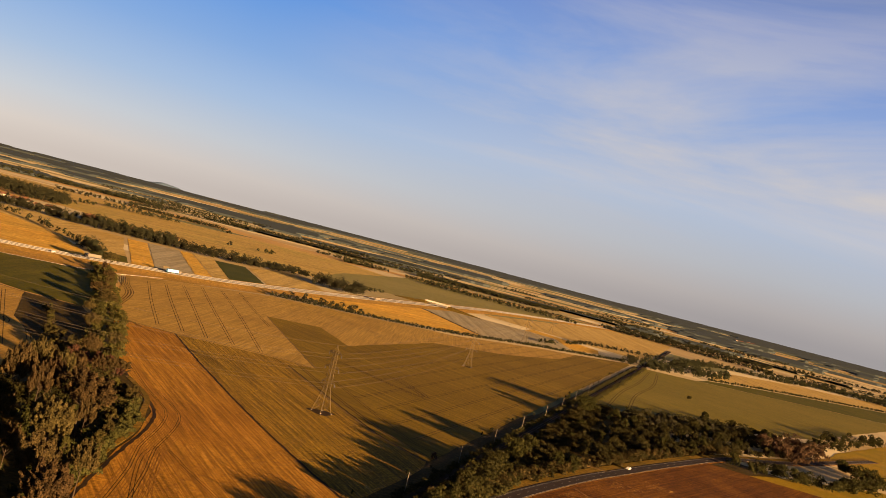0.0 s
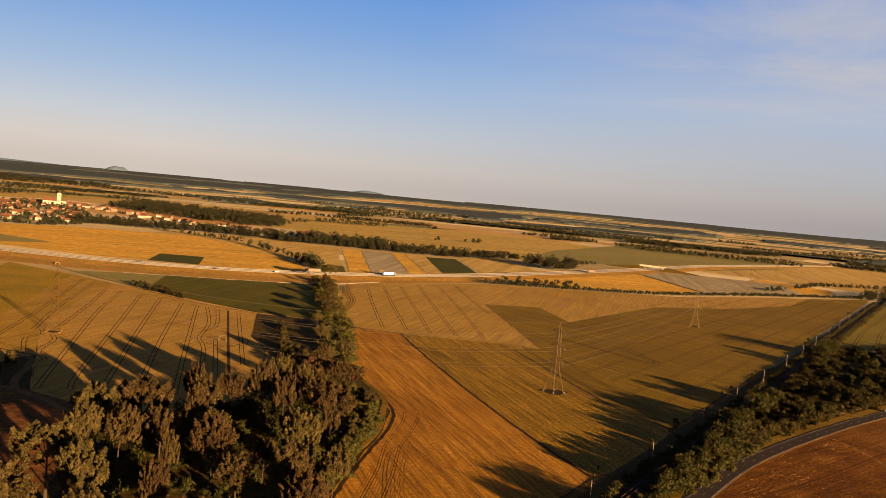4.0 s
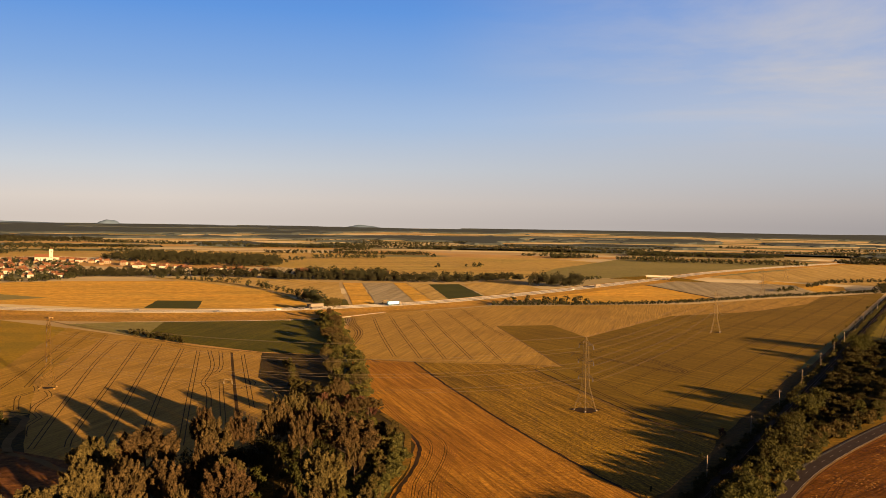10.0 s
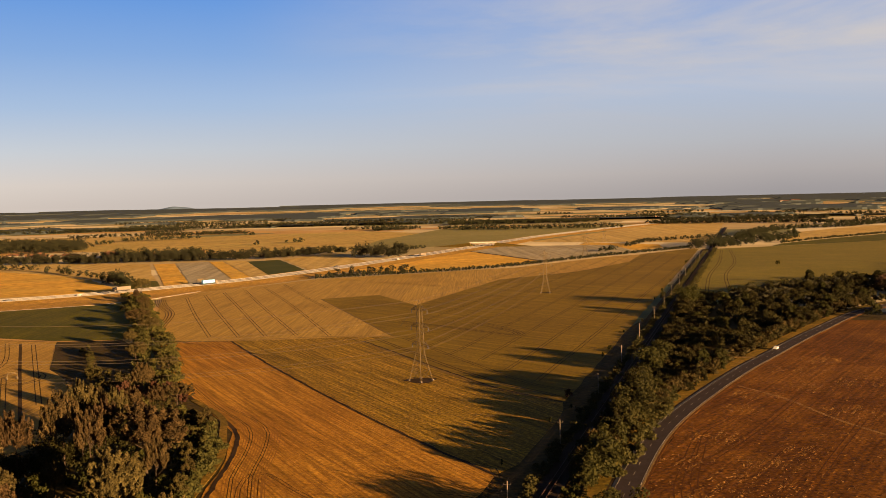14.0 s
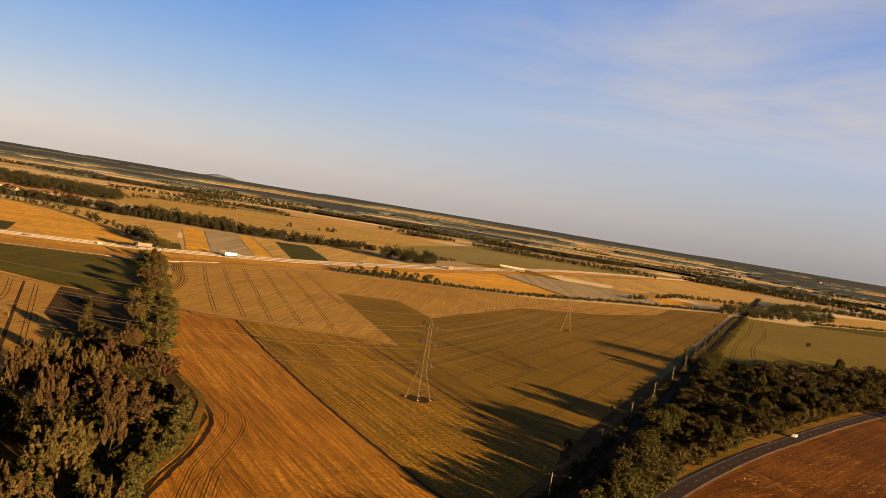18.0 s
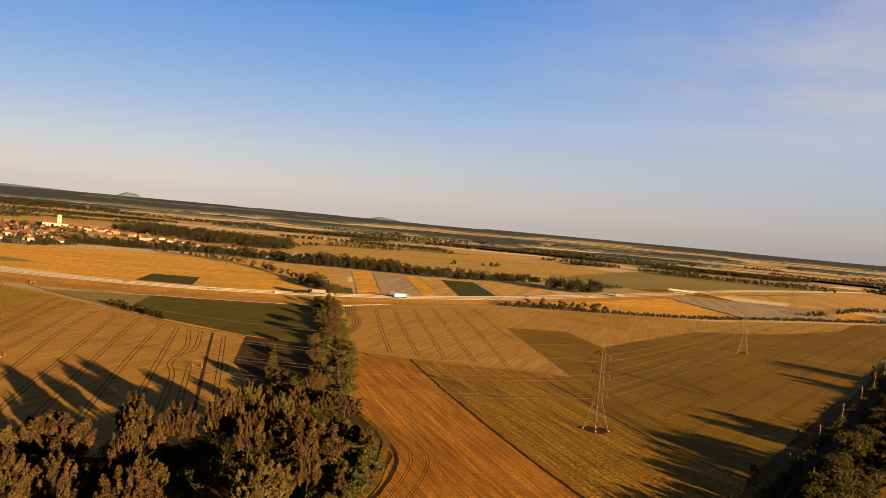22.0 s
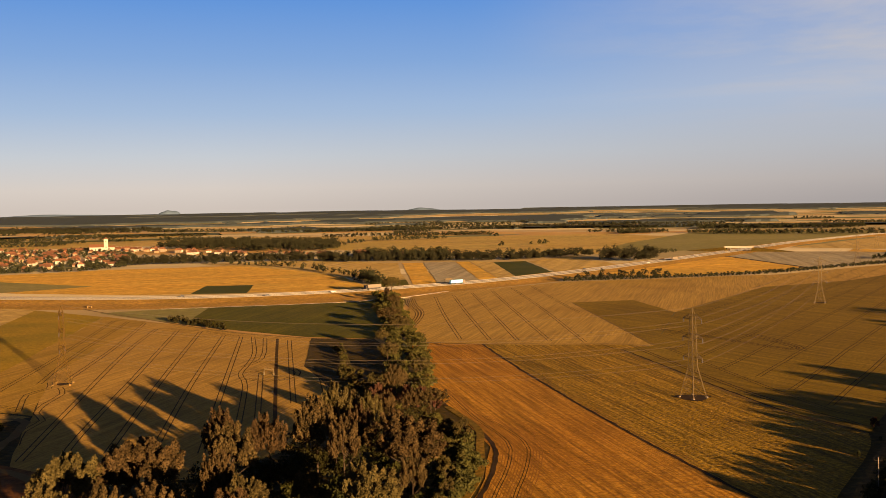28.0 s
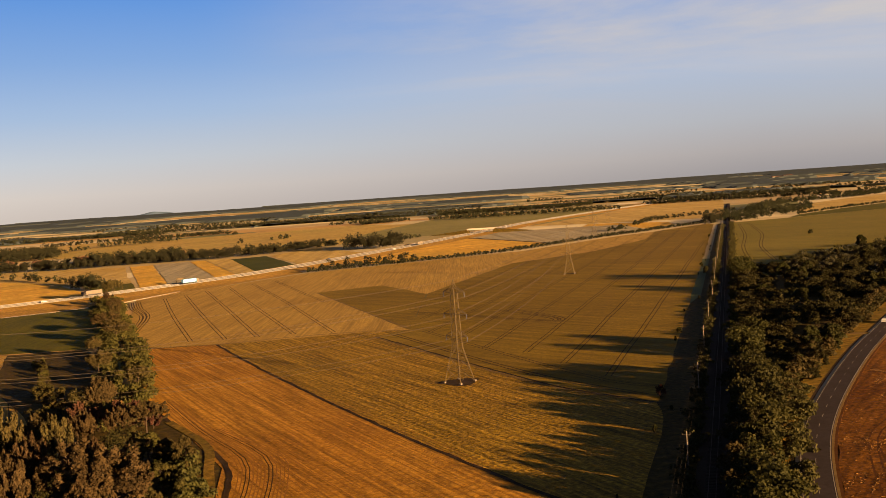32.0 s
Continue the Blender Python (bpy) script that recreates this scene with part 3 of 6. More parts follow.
field("green_strip", [(-276, 800), (-237, 824), (-206, 836), (-192, 724), (-240, 764)], M_OLIVE, "olive strip of grass")
field("dirt_ground", [(-150, 372), (-112, 348), (-96, 300), (-92, 245), (-95, 150), (-300, 150), (-300, 340)], M_DIRT, "bare reddish-brown earth with old wheel marks")
field("right_field", [(rail_x(745) + 12, 745), (rail_x(1290) + 14, 1290), (713, 1302), (824, 1322), (933, 1344), (1075, 1364), (1000, 1250), (769, 1020), (620, 870), (510, 800), (412, 770)], M_WHEAT_GREEN, "olive-green wheat field with one bush")
field("east_grass", [(545, 735), (600, 800), (800, 992), (1000, 900), (800, 560), (560, 640)], M_MEADOW, "dry grass field behind the wood")
field("roadside_grass", [(330, 535), (400, 575), (510, 612), (540, 560), (420, 480)], M_MEADOW, "small yellow meadow between road and trees")
field("east_green_strip", [(713, 1304), (761, 1362), (899, 1453), (1311, 1680), (1400, 1600), (1075, 1366), (933, 1346), (824, 1324)], M_GREEN, "olive-green strip along the wheat")
field("east_gold_strip", [(765, 1370), (880, 1560), (961, 1680), (1129, 1800), (1520, 1980), (1700, 1950), (1320, 1690), (899, 1460)], M_TAN_FAR, "pale stubble strip between hedges")

# beyond the motorway
field("golden_field", [(-101, 972), (-300, 950), (-420, 985), (-560, 1050), (-640, 1200), (-460, 1336), (-311, 1380), (-215, 1270), (-145, 1140), (-112, 1030)], M_ORANGE_FAR, "golden-orange stubble field beside the motorway")
field("olive_field", [(-511, 1141), (-380, 1060), (-440, 995), (-700, 1070), (-640, 1190)], M_OLIVE, "olive stubble field")
field("green_plot", [(-254, 955), (-264, 1043), (-219, 1048), (-205, 955)], M_DKGREEN, "small dark green crop plot")
field("tan_field", [(-381, 1440), (-290, 1350), (-215, 1262), (-160, 1175), (-128, 1105), (-106, 1088), (-76, 1092), (-90, 1210), (-106, 1390), (-240, 1470)], M_TAN_FAR, "pale stubble field behind a hedge")
field("grass_plot", [(-110, 1084), (-76, 1091), (-66, 1012), (-103, 992)], M_GREEN, "small green plot by the motorway")
field("strip_orange", [(-101, 1385), (-75, 1385), (-42, 1030), (-63, 1012)], M_ORANGE_FAR, "narrow orange stubble strip")
field("strip_grey", [(-74, 1390), (-33, 1392), (-3, 1072), (-41, 1031)], M_GREY_FIELD, "narrow grey stubble strip with rows")
field("strip_mixed", [(-32, 1395), (-15, 1395), (16, 1092), (-2, 1073)], M_ORANGE_FAR, "narrow orange and tan strip")
field("strip_pale", [(-14, 1400), (15, 1385), (34, 1112), (17, 1093)], M_TAN_FAR, "narrow pale stubble strip")
field("strip_green", [(16, 1372), (58, 1388), (77, 1160), (35, 1113)], M_DKGREEN, "narrow dark green crop strip")
field("strip_tan", [(62, 1385), (130, 1490), (164, 1275), (80, 1160)], M_TAN_FAR, "pale tan stubble field by the motorway")
field("mid_field", [(115, 1130), (310, 1430), (324, 1400), (348, 1172), (330, 1152), (192, 1088), (150, 1066)], M_ORANGE_FAR, "golden field between hedge and motorway")
field("grey_field", [(322, 1442), (395, 1540), (505, 1500), (545, 1470), (515, 1310), (368, 1180), (352, 1174), (328, 1402)], M_GREY_FIELD, "grey-tan stubble field")
field("gold_strip", [(508, 1502), (545, 1580), (610, 1440), (580, 1360), (520, 1312), (548, 1470)], M_ORANGE_FAR, "bright golden stubble strip")
field("long_field", [(470, 1650), (1050, 2400), (1150, 2300), (760, 1560), (720, 1430)], M_TAN_FAR, "tan field along the motorway")
field("far_golden_field", [(-60, 1560), (-300, 1900), (-200, 2400), (300, 2500), (520, 1950), (330, 1620), (150, 1540)], M_FAR_GOLD, "wide golden stubble field")
field("far_olive_field", [(170, 1560), (340, 1610), (620, 1960), (980, 2420), (500, 2480), (260, 1900)], M_OLIVE, "wide olive field")
field("west_gold_field", [(-1000, 2010), (-880, 2020), (-720, 2250), (-650, 2420), (-760, 2560), (-1150, 2420)], M_FAR_GOLD, "wide yellow-gold field behind the village")
field("west_green_field", [(-1250, 2440), (-770, 2575), (-800, 2640), (-1300, 2560)], M_GREEN, "long dark green field behind the village")
field("west_pale_field", [(-1330, 2580), (-720, 2680), (-640, 2860), (-1400, 2900)], M_TAN_FAR, "long pale field before a dark wood")
field("yellow_field", [(-300, 1960), (-820, 2200), (-700, 2700), (0, 2600), (-180, 2420)], M_TAN_FAR, "wide pale yellow field")

# ================= motorway and roads =================
HIGHWAY = spline([(-1500, 1370), (-900, 1090), (-600, 985), (-430, 934), (-298, 911), (-198, 918), (-120, 950), (-46, 1001), (10, 1050), (73, 1123),
                  (150, 1230), (240, 1363), (360, 1548), (590, 1900), (1050, 2430), (1500, 2800), (2600, 3500)], 18)


def build_highway():
    em = new("motorway_bank")
    tagged(em, "dry grass motorway verge and bank", "verge", kind="structure")
    ribbon("verge_near", HIGHWAY, 11.5, 18, -0.3, 0.96, M_VERGE, em, 0.03)
    ribbon("verge_near", HIGHWAY, 18, 38, -0.3, 0.93, M_VERGE, em, 0.85)
    ribbon("verge_far", HIGHWAY, -24, -11.5, -0.3, 0.45, M_VERGE, em)
    top = new("motorway")
    tagged(top, "pale concrete four-lane motorway with barriers", "road", kind="structure")
    ribbon("carriageway", HIGHWAY, 2.2, 11.5, -0.3, 1.0, M_CONCRETE, top)
    ribbon("carriageway", HIGHWAY, -11.5, -2.2, -0.3, 1.0, M_CONCRETE, top)
    ribbon("median", HIGHWAY, -2.2, 2.2, -0.3, 0.9, M_SHADED_GRASS, top)
    for d in (-11.0, -2.6, 2.6, 11.0):
        ribbon("edge_line", HIGHWAY, d - 0.15, d + 0.15, 0.98, 1.012, M_WHITE, top)
    for d in (-11.9, 0.0, 11.9):
        ribbon("crash_barrier", HIGHWAY, d - 0.12, d + 0.12, 0.5, 1.5, M_BARRIER, top)
    sv = ribbon("service_track", spline([(-239, 825), (-170, 841), (-106, 861), (-72, 884), (-50, 915), (-30, 945)], 10), -1.6, 1.6, -0.3, 0.16, M_GRAVEL)
    tagged(sv, "pale gravel track along the motorway", "track", kind="structure")


build_highway()

ROAD = spline([(60, 170), (70, 230), (86, 268), (105, 303), (127, 339), (149, 369), (179, 405), (211, 441), (240, 471), (270, 502), (308, 540), (381, 608), (470, 665), (640, 800)], 8)
ROAD = offset(ROAD, 1.0)


ROAD_EDGE = [(p.x, p.y) for p in offset(ROAD, 4.2) if 175 < p.y < 585][::3]
field("brown_field", ROAD_EDGE + [(520, 470), (430, 180)], M_BROWN, "burnt reddish-brown stubble field beside the road")


def build_road():
    sh = new("road_verge")
    tagged(sh, "dry grass road shoulders", "verge", kind="structure")
    ribbon("shoulder", ROAD, 3.2, 3.8, -0.3, 0.30, M_TRACK, sh)
    ribbon("shoulder", ROAD, 3.8, 4.5, -0.3, 0.26, M_BROWN_RUT, sh)
    ribbon("shoulder", ROAD, -4.1, -3.2, -0.3, 0.30, M_GRAVEL, sh)
    ribbon("shoulder", ROAD, -5.0, -4.1, -0.3, 0.27, M_SOIL, sh)
    ribbon("shoulder", ROAD, -10.5, -5.0, -0.3, 0.26, M_VERGE_DULL, sh)
    rd = ribbon("road", ROAD, -3.25, 3.25, -0.3, 0.42, M_ASPHALT)
    tagged(rd, "dark asphalt country road with white edge lines", "road", kind="structure")
    for d in (-3.0, 3.0):
        ribbon("edge_line", ROAD, d - 0.08, d + 0.08, 0.4, 0.432, M_LINE, rd)
    length, on = 0.0, True
    acc = []
    for a, b in zip(ROAD, ROAD[1:]):
        n = max(1, int((b - a).length))
        for k in range(n):
            acc.append(a.lerp(b, k / n))
    for i in range(0, len(acc) - 4, 10):
        ribbon("lane_dash", acc[i:i + 4], -0.06, 0.06, 0.4, 0.432, M_LINE, rd)
    side = spline([(236, 462), (226, 468), (214, 474), (205, 470)], 4)
    tr = ribbon("side_track", side, -2, 2, -0.3, 0.36, M_TRACK)
    tagged(tr, "pale dirt turnout beside the road", "track", kind="structure")

build_road()

# ================= railway =================
RAILWAY = spline([(rail_x(y) + 6, y) for y in (150, 400, 800, 1200, 1600, 2000)], 20)


def build_railway():
    em = ribbon("railway_bed", RAILWAY, -3.4, 3.4, -0.3, 0.7, M_SHADED_BALLAST)
    tagged(em, "ballast bed of a single railway line, shade in its dark colour", "railway", kind="structure")
    for d in (-0.75, 0.75):
        ribbon("rail", RAILWAY, d - 0.06, d + 0.06, 0.75, 0.98, M_RUST, em)
    vs, fs = [], []
    t = Vector((RK, 1)).normalized()
    n = Vector((t.y, -t.x))
    for i in range(1100):
        c = Vector((rail_x(200) + 6, 200)) + t * (0.65 * 1.6 * i)
        o = len(vs)
        for z in (0.6, 0.82):
            for a, b in ((-1, -1), (1, -1), (1, 1), (-1, 1)):
                p = c + n * (1.3 * a) + t * (0.13 * b)
                vs.append((p.x, p.y, z))
        fs += [tuple(o + k for k in f) for f in ((4, 5, 6, 7), (0, 1, 5, 4), (1, 2, 6, 5), (2, 3, 7, 6), (3, 0, 4, 7))]
    sl = mesh_object("sleepers", vs, fs, M_SLEEPER, em)
    sl["kind"] = "stuff"
    # flat strip coloured dark where the wood's shadow lies along the line
    di = ribbon("rail_shade_strip", [Vector((rail_x(y) - 2, y)) for y in (150, 300, 500, 800, 1290)], -4, 5, -0.3, 0.19, M_SHADED_GRASS)
    tagged(di, "rough ground strip beside the railway, shade put into its dark colour", "ground", kind="structure")


build_railway()


def build_line_pole():
    e = new("utility_pole")
    bm = bmesh.new()
    strut(bm, (0, 0, -0.3), (0, 0, 8.6), 0.25, 8)
    part("pole", bm, M_POLE, e)
    bm = bmesh.new(); box(bm, -0.9, 0.9, -0.05, 0.05, 7.74, 7.84)
    part("crossarm", bm, M_SLEEPER, e)
    for x in (-0.85, 0, 0.85):
        bm = bmesh.new(); strut(bm, (x, 0, 7.85), (x, 0, 8.2), 0.12, 6)
        part("insulator", bm, M_SLEEPER, e)
    bm = bmesh.new(); box(bm, -0.35, 0.35, -0.35, 0.35, -0.3, 0.35)
    part("footing", bm, M_POLE, e)
    return tagged(e, "pale concrete line pole with short crossarm", "pole", "poles along the railway")


POLE_Y = [205, 275, 334, 405, 470, 537, 608, 672, 735, 808, 880, 955, 1030, 1105, 1180, 1255]
line_pole = build_line_pole()
for i, y in enumerate(POLE_Y):
    m = pose(rail_x(y) + random.uniform(-0.4, 0.4), y, 0.1, random.uniform(-1, 1), random.uniform(-1, 1), -28)
    if i == 0:
        line_pole.matrix_basis = m
    else:
        copy_thing(line_pole, m)
# ================= pylons =================


def tube(name, pts, w, material=None):
    """A thin round cable through the points, as one closed mesh."""
    vs, fs, n = [], [], 5
    for i, p in enumerate(pts):
        t = (pts[min(i + 1, len(pts) - 1)] - pts[max(i - 1, 0)]).normalized()
        s = Vector((t.y, -t.x, 0)).normalized()
        u = s.cross(t)
        for k in range(n):
            a = 2 * math.pi * k / n
            vs.append(p + (s * math.cos(a) + u * math.sin(a)) * w / 2)
    for i in range(len(pts) - 1):
        for k in range(n):
            fs.append((i * n + k, i * n + (k + 1) % n, (i + 1) * n + (k + 1) % n, (i + 1) * n + k))
    fs += [tuple(range(n)), tuple(len(vs) - n + k for k in range(n))]
    return mesh_object(name, vs, fs, material or M_WIRE)


ARM_DIR = -55.0


def build_pylon(steel):
    e = new("pylon")
    half = lambda z: 3.5 - 2.3 * z / 11.8 if z < 11.8 else 1.2 - 0.42 * (z - 11.8) / 19.2
    levels = [0.4, 4.5, 8.3, 11.8, 15.5, 18.7, 21.9, 25.1, 28.3, 31.0]
    cor = [(-1, -1), (1, -1), (1, 1), (-1, 1)]
    for cx, cy in cor:
        leg = [Vector((cx * half(z), cy * half(z), z)) for z in (0.4, 11.8, 31.0)]
        tube("leg", leg, 0.24, steel).parent = e
        bm = bmesh.new(); box(bm, -0.42, 0.42, -0.42, 0.42, -0.4, 0.55, Matrix.Translation((cx * 3.5, cy * 3.5, 0)))
        part("footing", bm, M_POLE if steel == M_STEEL else M_TRACK, e, "pale concrete footing")
    for s in range(4):
        bm = bmesh.new()
        (ax, ay), (bx, by) = cor[s], cor[(s + 1) % 4]
        for a, b in zip(levels, levels[1:]):
            h0, h1 = half(a), half(b)
            strut(bm, (ax * h0, ay * h0, a), (bx * h1, by * h1, b), 0.10)
            strut(bm, (bx * h0, by * h0, a), (ax * h1, ay * h1, b), 0.10)
            strut(bm, (ax * h1, ay * h1, b), (bx * h1, by * h1, b), 0.10)
        part("bracing", bm, steel, e)["kind"] = "stuff"
    bm = bmesh.new()
    for cx, cy in cor:
        strut(bm, (cx * half(31), cy * half(31), 31.0), (0, 0, 34.0), 0.2)
    part("peak", bm, steel, e)
    for z, w in ARMS:
        bm = bmesh.new()
        for sx in (-1, 1):
            for sy in (-1, 1):
                h = half(z)
                strut(bm, (sx * h, sy * h, z), (sx * w, 0, z + 0.15), 0.24)
                strut(bm, (sx * h, sy * h, z + 1.7), (sx * w, 0, z + 0.25), 0.24)
            for k in (0.35, 0.65):
                xk = half(z) + (w - half(z)) * k
                strut(bm, (sx * xk, -half(z) * (1 - k), z), (sx * xk, half(z) * (1 - k), z), 0.13)
                strut(bm, (sx * xk, 0, z), (sx * xk, 0, z + 1.7 * (1 - k) + 0.2), 0.13)
        part("crossarm", bm, steel, e)["kind"] = "stuff"
        for sx in (-1, 1):
            bm = bmesh.new()
            for q in range(5):
                strut(bm, (sx * w, 0, z - 0.3 * q), (sx * w, 0, z - 0.3 * q - 0.2), 0.36, 6)
            part("insulator", bm, M_DARKCAR, e, "dark insulator string")
    return tagged(e, "tall grey lattice power pylon with three crossarms", "pylon", "pylons of the power line")


ARMS = ((15.2, 4.6), (22.6, 4.9), (29.8, 4.5))
PYLONS = [(-181, 504, -80), (75.5, 459, ARM_DIR), (237, 803, -22), (428, 1250, -24), (591, 1615, -24)]
pylon = build_pylon(M_STEEL)
PYLON_SIZE = Matrix.Diagonal((1, 1, 0.99, 1))
pylon.matrix_basis = pose(75.5, 459, 0.1, 0, 0, ARM_DIR) @ PYLON_SIZE
for x, y, a in PYLONS:
    if x < 0:
        dull = build_pylon(M_DULL_STEEL)
        dull.matrix_basis = pose(x, y, 0.1, 0, 0, a) @ PYLON_SIZE
        dull["label"] = "dull brown weathered lattice pylon standing in wheat"
    elif x != 75.5:
        copy_thing(pylon, pose(x, y, 0.1, 0, 0, a) @ PYLON_SIZE)


def build_wires():
    for (x0, y0, a0), (x1, y1, a1) in zip(PYLONS, PYLONS[1:]):
        tips = [(w * s, 0.99 * (z - 1.5) + 0.1) for z, w in ARMS for s in (-1, 1)] + [(0, 33.7)]
        for d, z in tips:
            p = Vector((x0 + d * math.cos(radians(a0)), y0 + d * math.sin(radians(a0)), z))
            q = Vector((x1 + d * math.cos(radians(a1)), y1 + d * math.sin(radians(a1)), z))
            if a0 == -80:
                p = Vector((x0 + d * math.cos(radians(100)), y0 + d * math.sin(radians(100)), z))
                q = Vector((x1 - d * math.cos(radians(a1)), y1 - d * math.sin(radians(a1)), z))
            n, pts = 22, []
            sag = (9.5 if a0 == -80 else 4.5) * (1 if z < 33 else 0.75)
            for j in range(n + 1):
                r = p.lerp(q, j / n)
                r.z -= sag * 4 * (j / n) * (1 - j / n)
                pts.append(r)
            tagged(tube("power_cable", pts, 0.09), "bright aluminium power cable sagging between pylons", "cable", "cables of the power line")


build_wires()
for k, dx in enumerate((-0.85, 0, 0.85)):
    pts = []
    n = Vector((math.cos(radians(-28)), math.sin(radians(-28)))) * dx
    for a, b in zip(POLE_Y, POLE_Y[1:]):
        for j in range(6):
            y = a + (b - a) * j / 6
            pts.append(Vector((rail_x(y) + n.x, y + n.y, 8.35 - 0.9 * 4 * (j / 6) * (1 - j / 6))))
    tagged(tube("line_wire", pts, 0.022, M_SLEEPER), "thin wire sagging from pole to pole", "wire", "wires along the railway")
for x, y, r in ((75.5, 459, 6.2), (238, 803, 4), (-181, 504, 3.0)):
    pts = [(x + r * (1 + 0.18 * math.sin(3 * a) + 0.1 * math.sin(7 * a)) * math.cos(a), y + r * (1 + 0.18 * math.sin(3 * a)) * math.sin(a)) for a in [k * math.pi / 12 for k in range(24)]]
    field("bare_patch", pts, M_SOIL, "dark bare soil around a pylon foot", rough_edge=0)

# ================= trees =================


def leaf_cloud(rng, lobes, leaves, size, up=0.0):
    """Leaf sprays as small bent quads over lobes (x, y, z, rx, rz): an array of corners."""
    lo = np.asarray(lobes, float)
    w = lo[:, 3] * lo[:, 4]
    q = lo[rng.choice(len(lo), leaves, p=w / w.sum())]
    d = rng.normal(size=(leaves, 3))
    d /= np.linalg.norm(d, axis=1)[:, None]
    d[:, 2] = np.where(d[:, 2] < -0.35, -0.6 * d[:, 2], d[:, 2])
    k = rng.uniform(0.55, 1.12, leaves)
    c = q[:, :3] + d * np.stack([q[:, 3] * k, q[:, 3] * k, q[:, 4] * k], 1)
    n = d + rng.normal(size=(leaves, 3)) * 0.7
    n /= np.linalg.norm(n, axis=1)[:, None]
    t = np.cross(n, rng.normal(size=(leaves, 3)) + np.array([0, 0, up]))
    t /= np.linalg.norm(t, axis=1)[:, None] + 1e-9
    b = np.cross(n, t)
    s = (size * rng.uniform(0.55, 1.4, leaves))[:, None]
    return np.stack([c - b * s, c - t * s * 0.6 + n * s * 0.25, c + b * s, c + t * s * 0.6 + n * s * 0.25], 1).reshape(-1, 3)


def quad_object(name, corners, material, parent=None):
    """One mesh of separate quads from an array of corners."""
    me = bpy.data.meshes.new(name)
    v = len(corners)
    me.vertices.add(v); me.loops.add(v); me.polygons.add(v // 4)
    me.vertices.foreach_set("co", np.ascontiguousarray(corners, dtype=np.float32).ravel())
    me.loops.foreach_set("vertex_index", np.arange(v, dtype=np.int32))
    me.polygons.foreach_set("loop_start", np.arange(0, v, 4, dtype=np.int32))
    me.materials.append(material)
    me.update(calc_edges=True)
    ob = new(name, me)
    if parent:
        ob.parent = parent
    return ob


def trunk_mesh(rng, h, crown_base, r0, lean, limbs):
    bm = bmesh.new()
    tops = []
    segs, rings = 7, 6
    prev = None
    for k in range(rings):
        t = k / (rings - 1)
        c = Vector((lean[0] * t * t, lean[1] * t * t, -0.4 + (h * 0.8) * t))
        r = r0 * (1 - 0.82 * t) * (1.35 if k == 0 else 1)
        ring = [bm.verts.new(c + Vector((r * math.cos(2 * math.pi * i / segs), r * math.sin(2 * math.pi * i / segs), 0))) for i in range(segs)]
        if prev:
            for i in range(segs):
                bm.faces.new((prev[i], prev[(i + 1) % segs], ring[(i + 1) % segs], ring[i]))
        prev = ring
    for x, y, z, rx, rz in limbs:
        t = max(0.15, min(0.85, (z - rz * 0.9) / (h * 0.8)))
        a = Vector((lean[0] * t * t, lean[1] * t * t, -0.4 + h * 0.8 * t * 0.8))
        strut(bm, a, (x, y, z), r0 * 0.42, 5)
    return bm


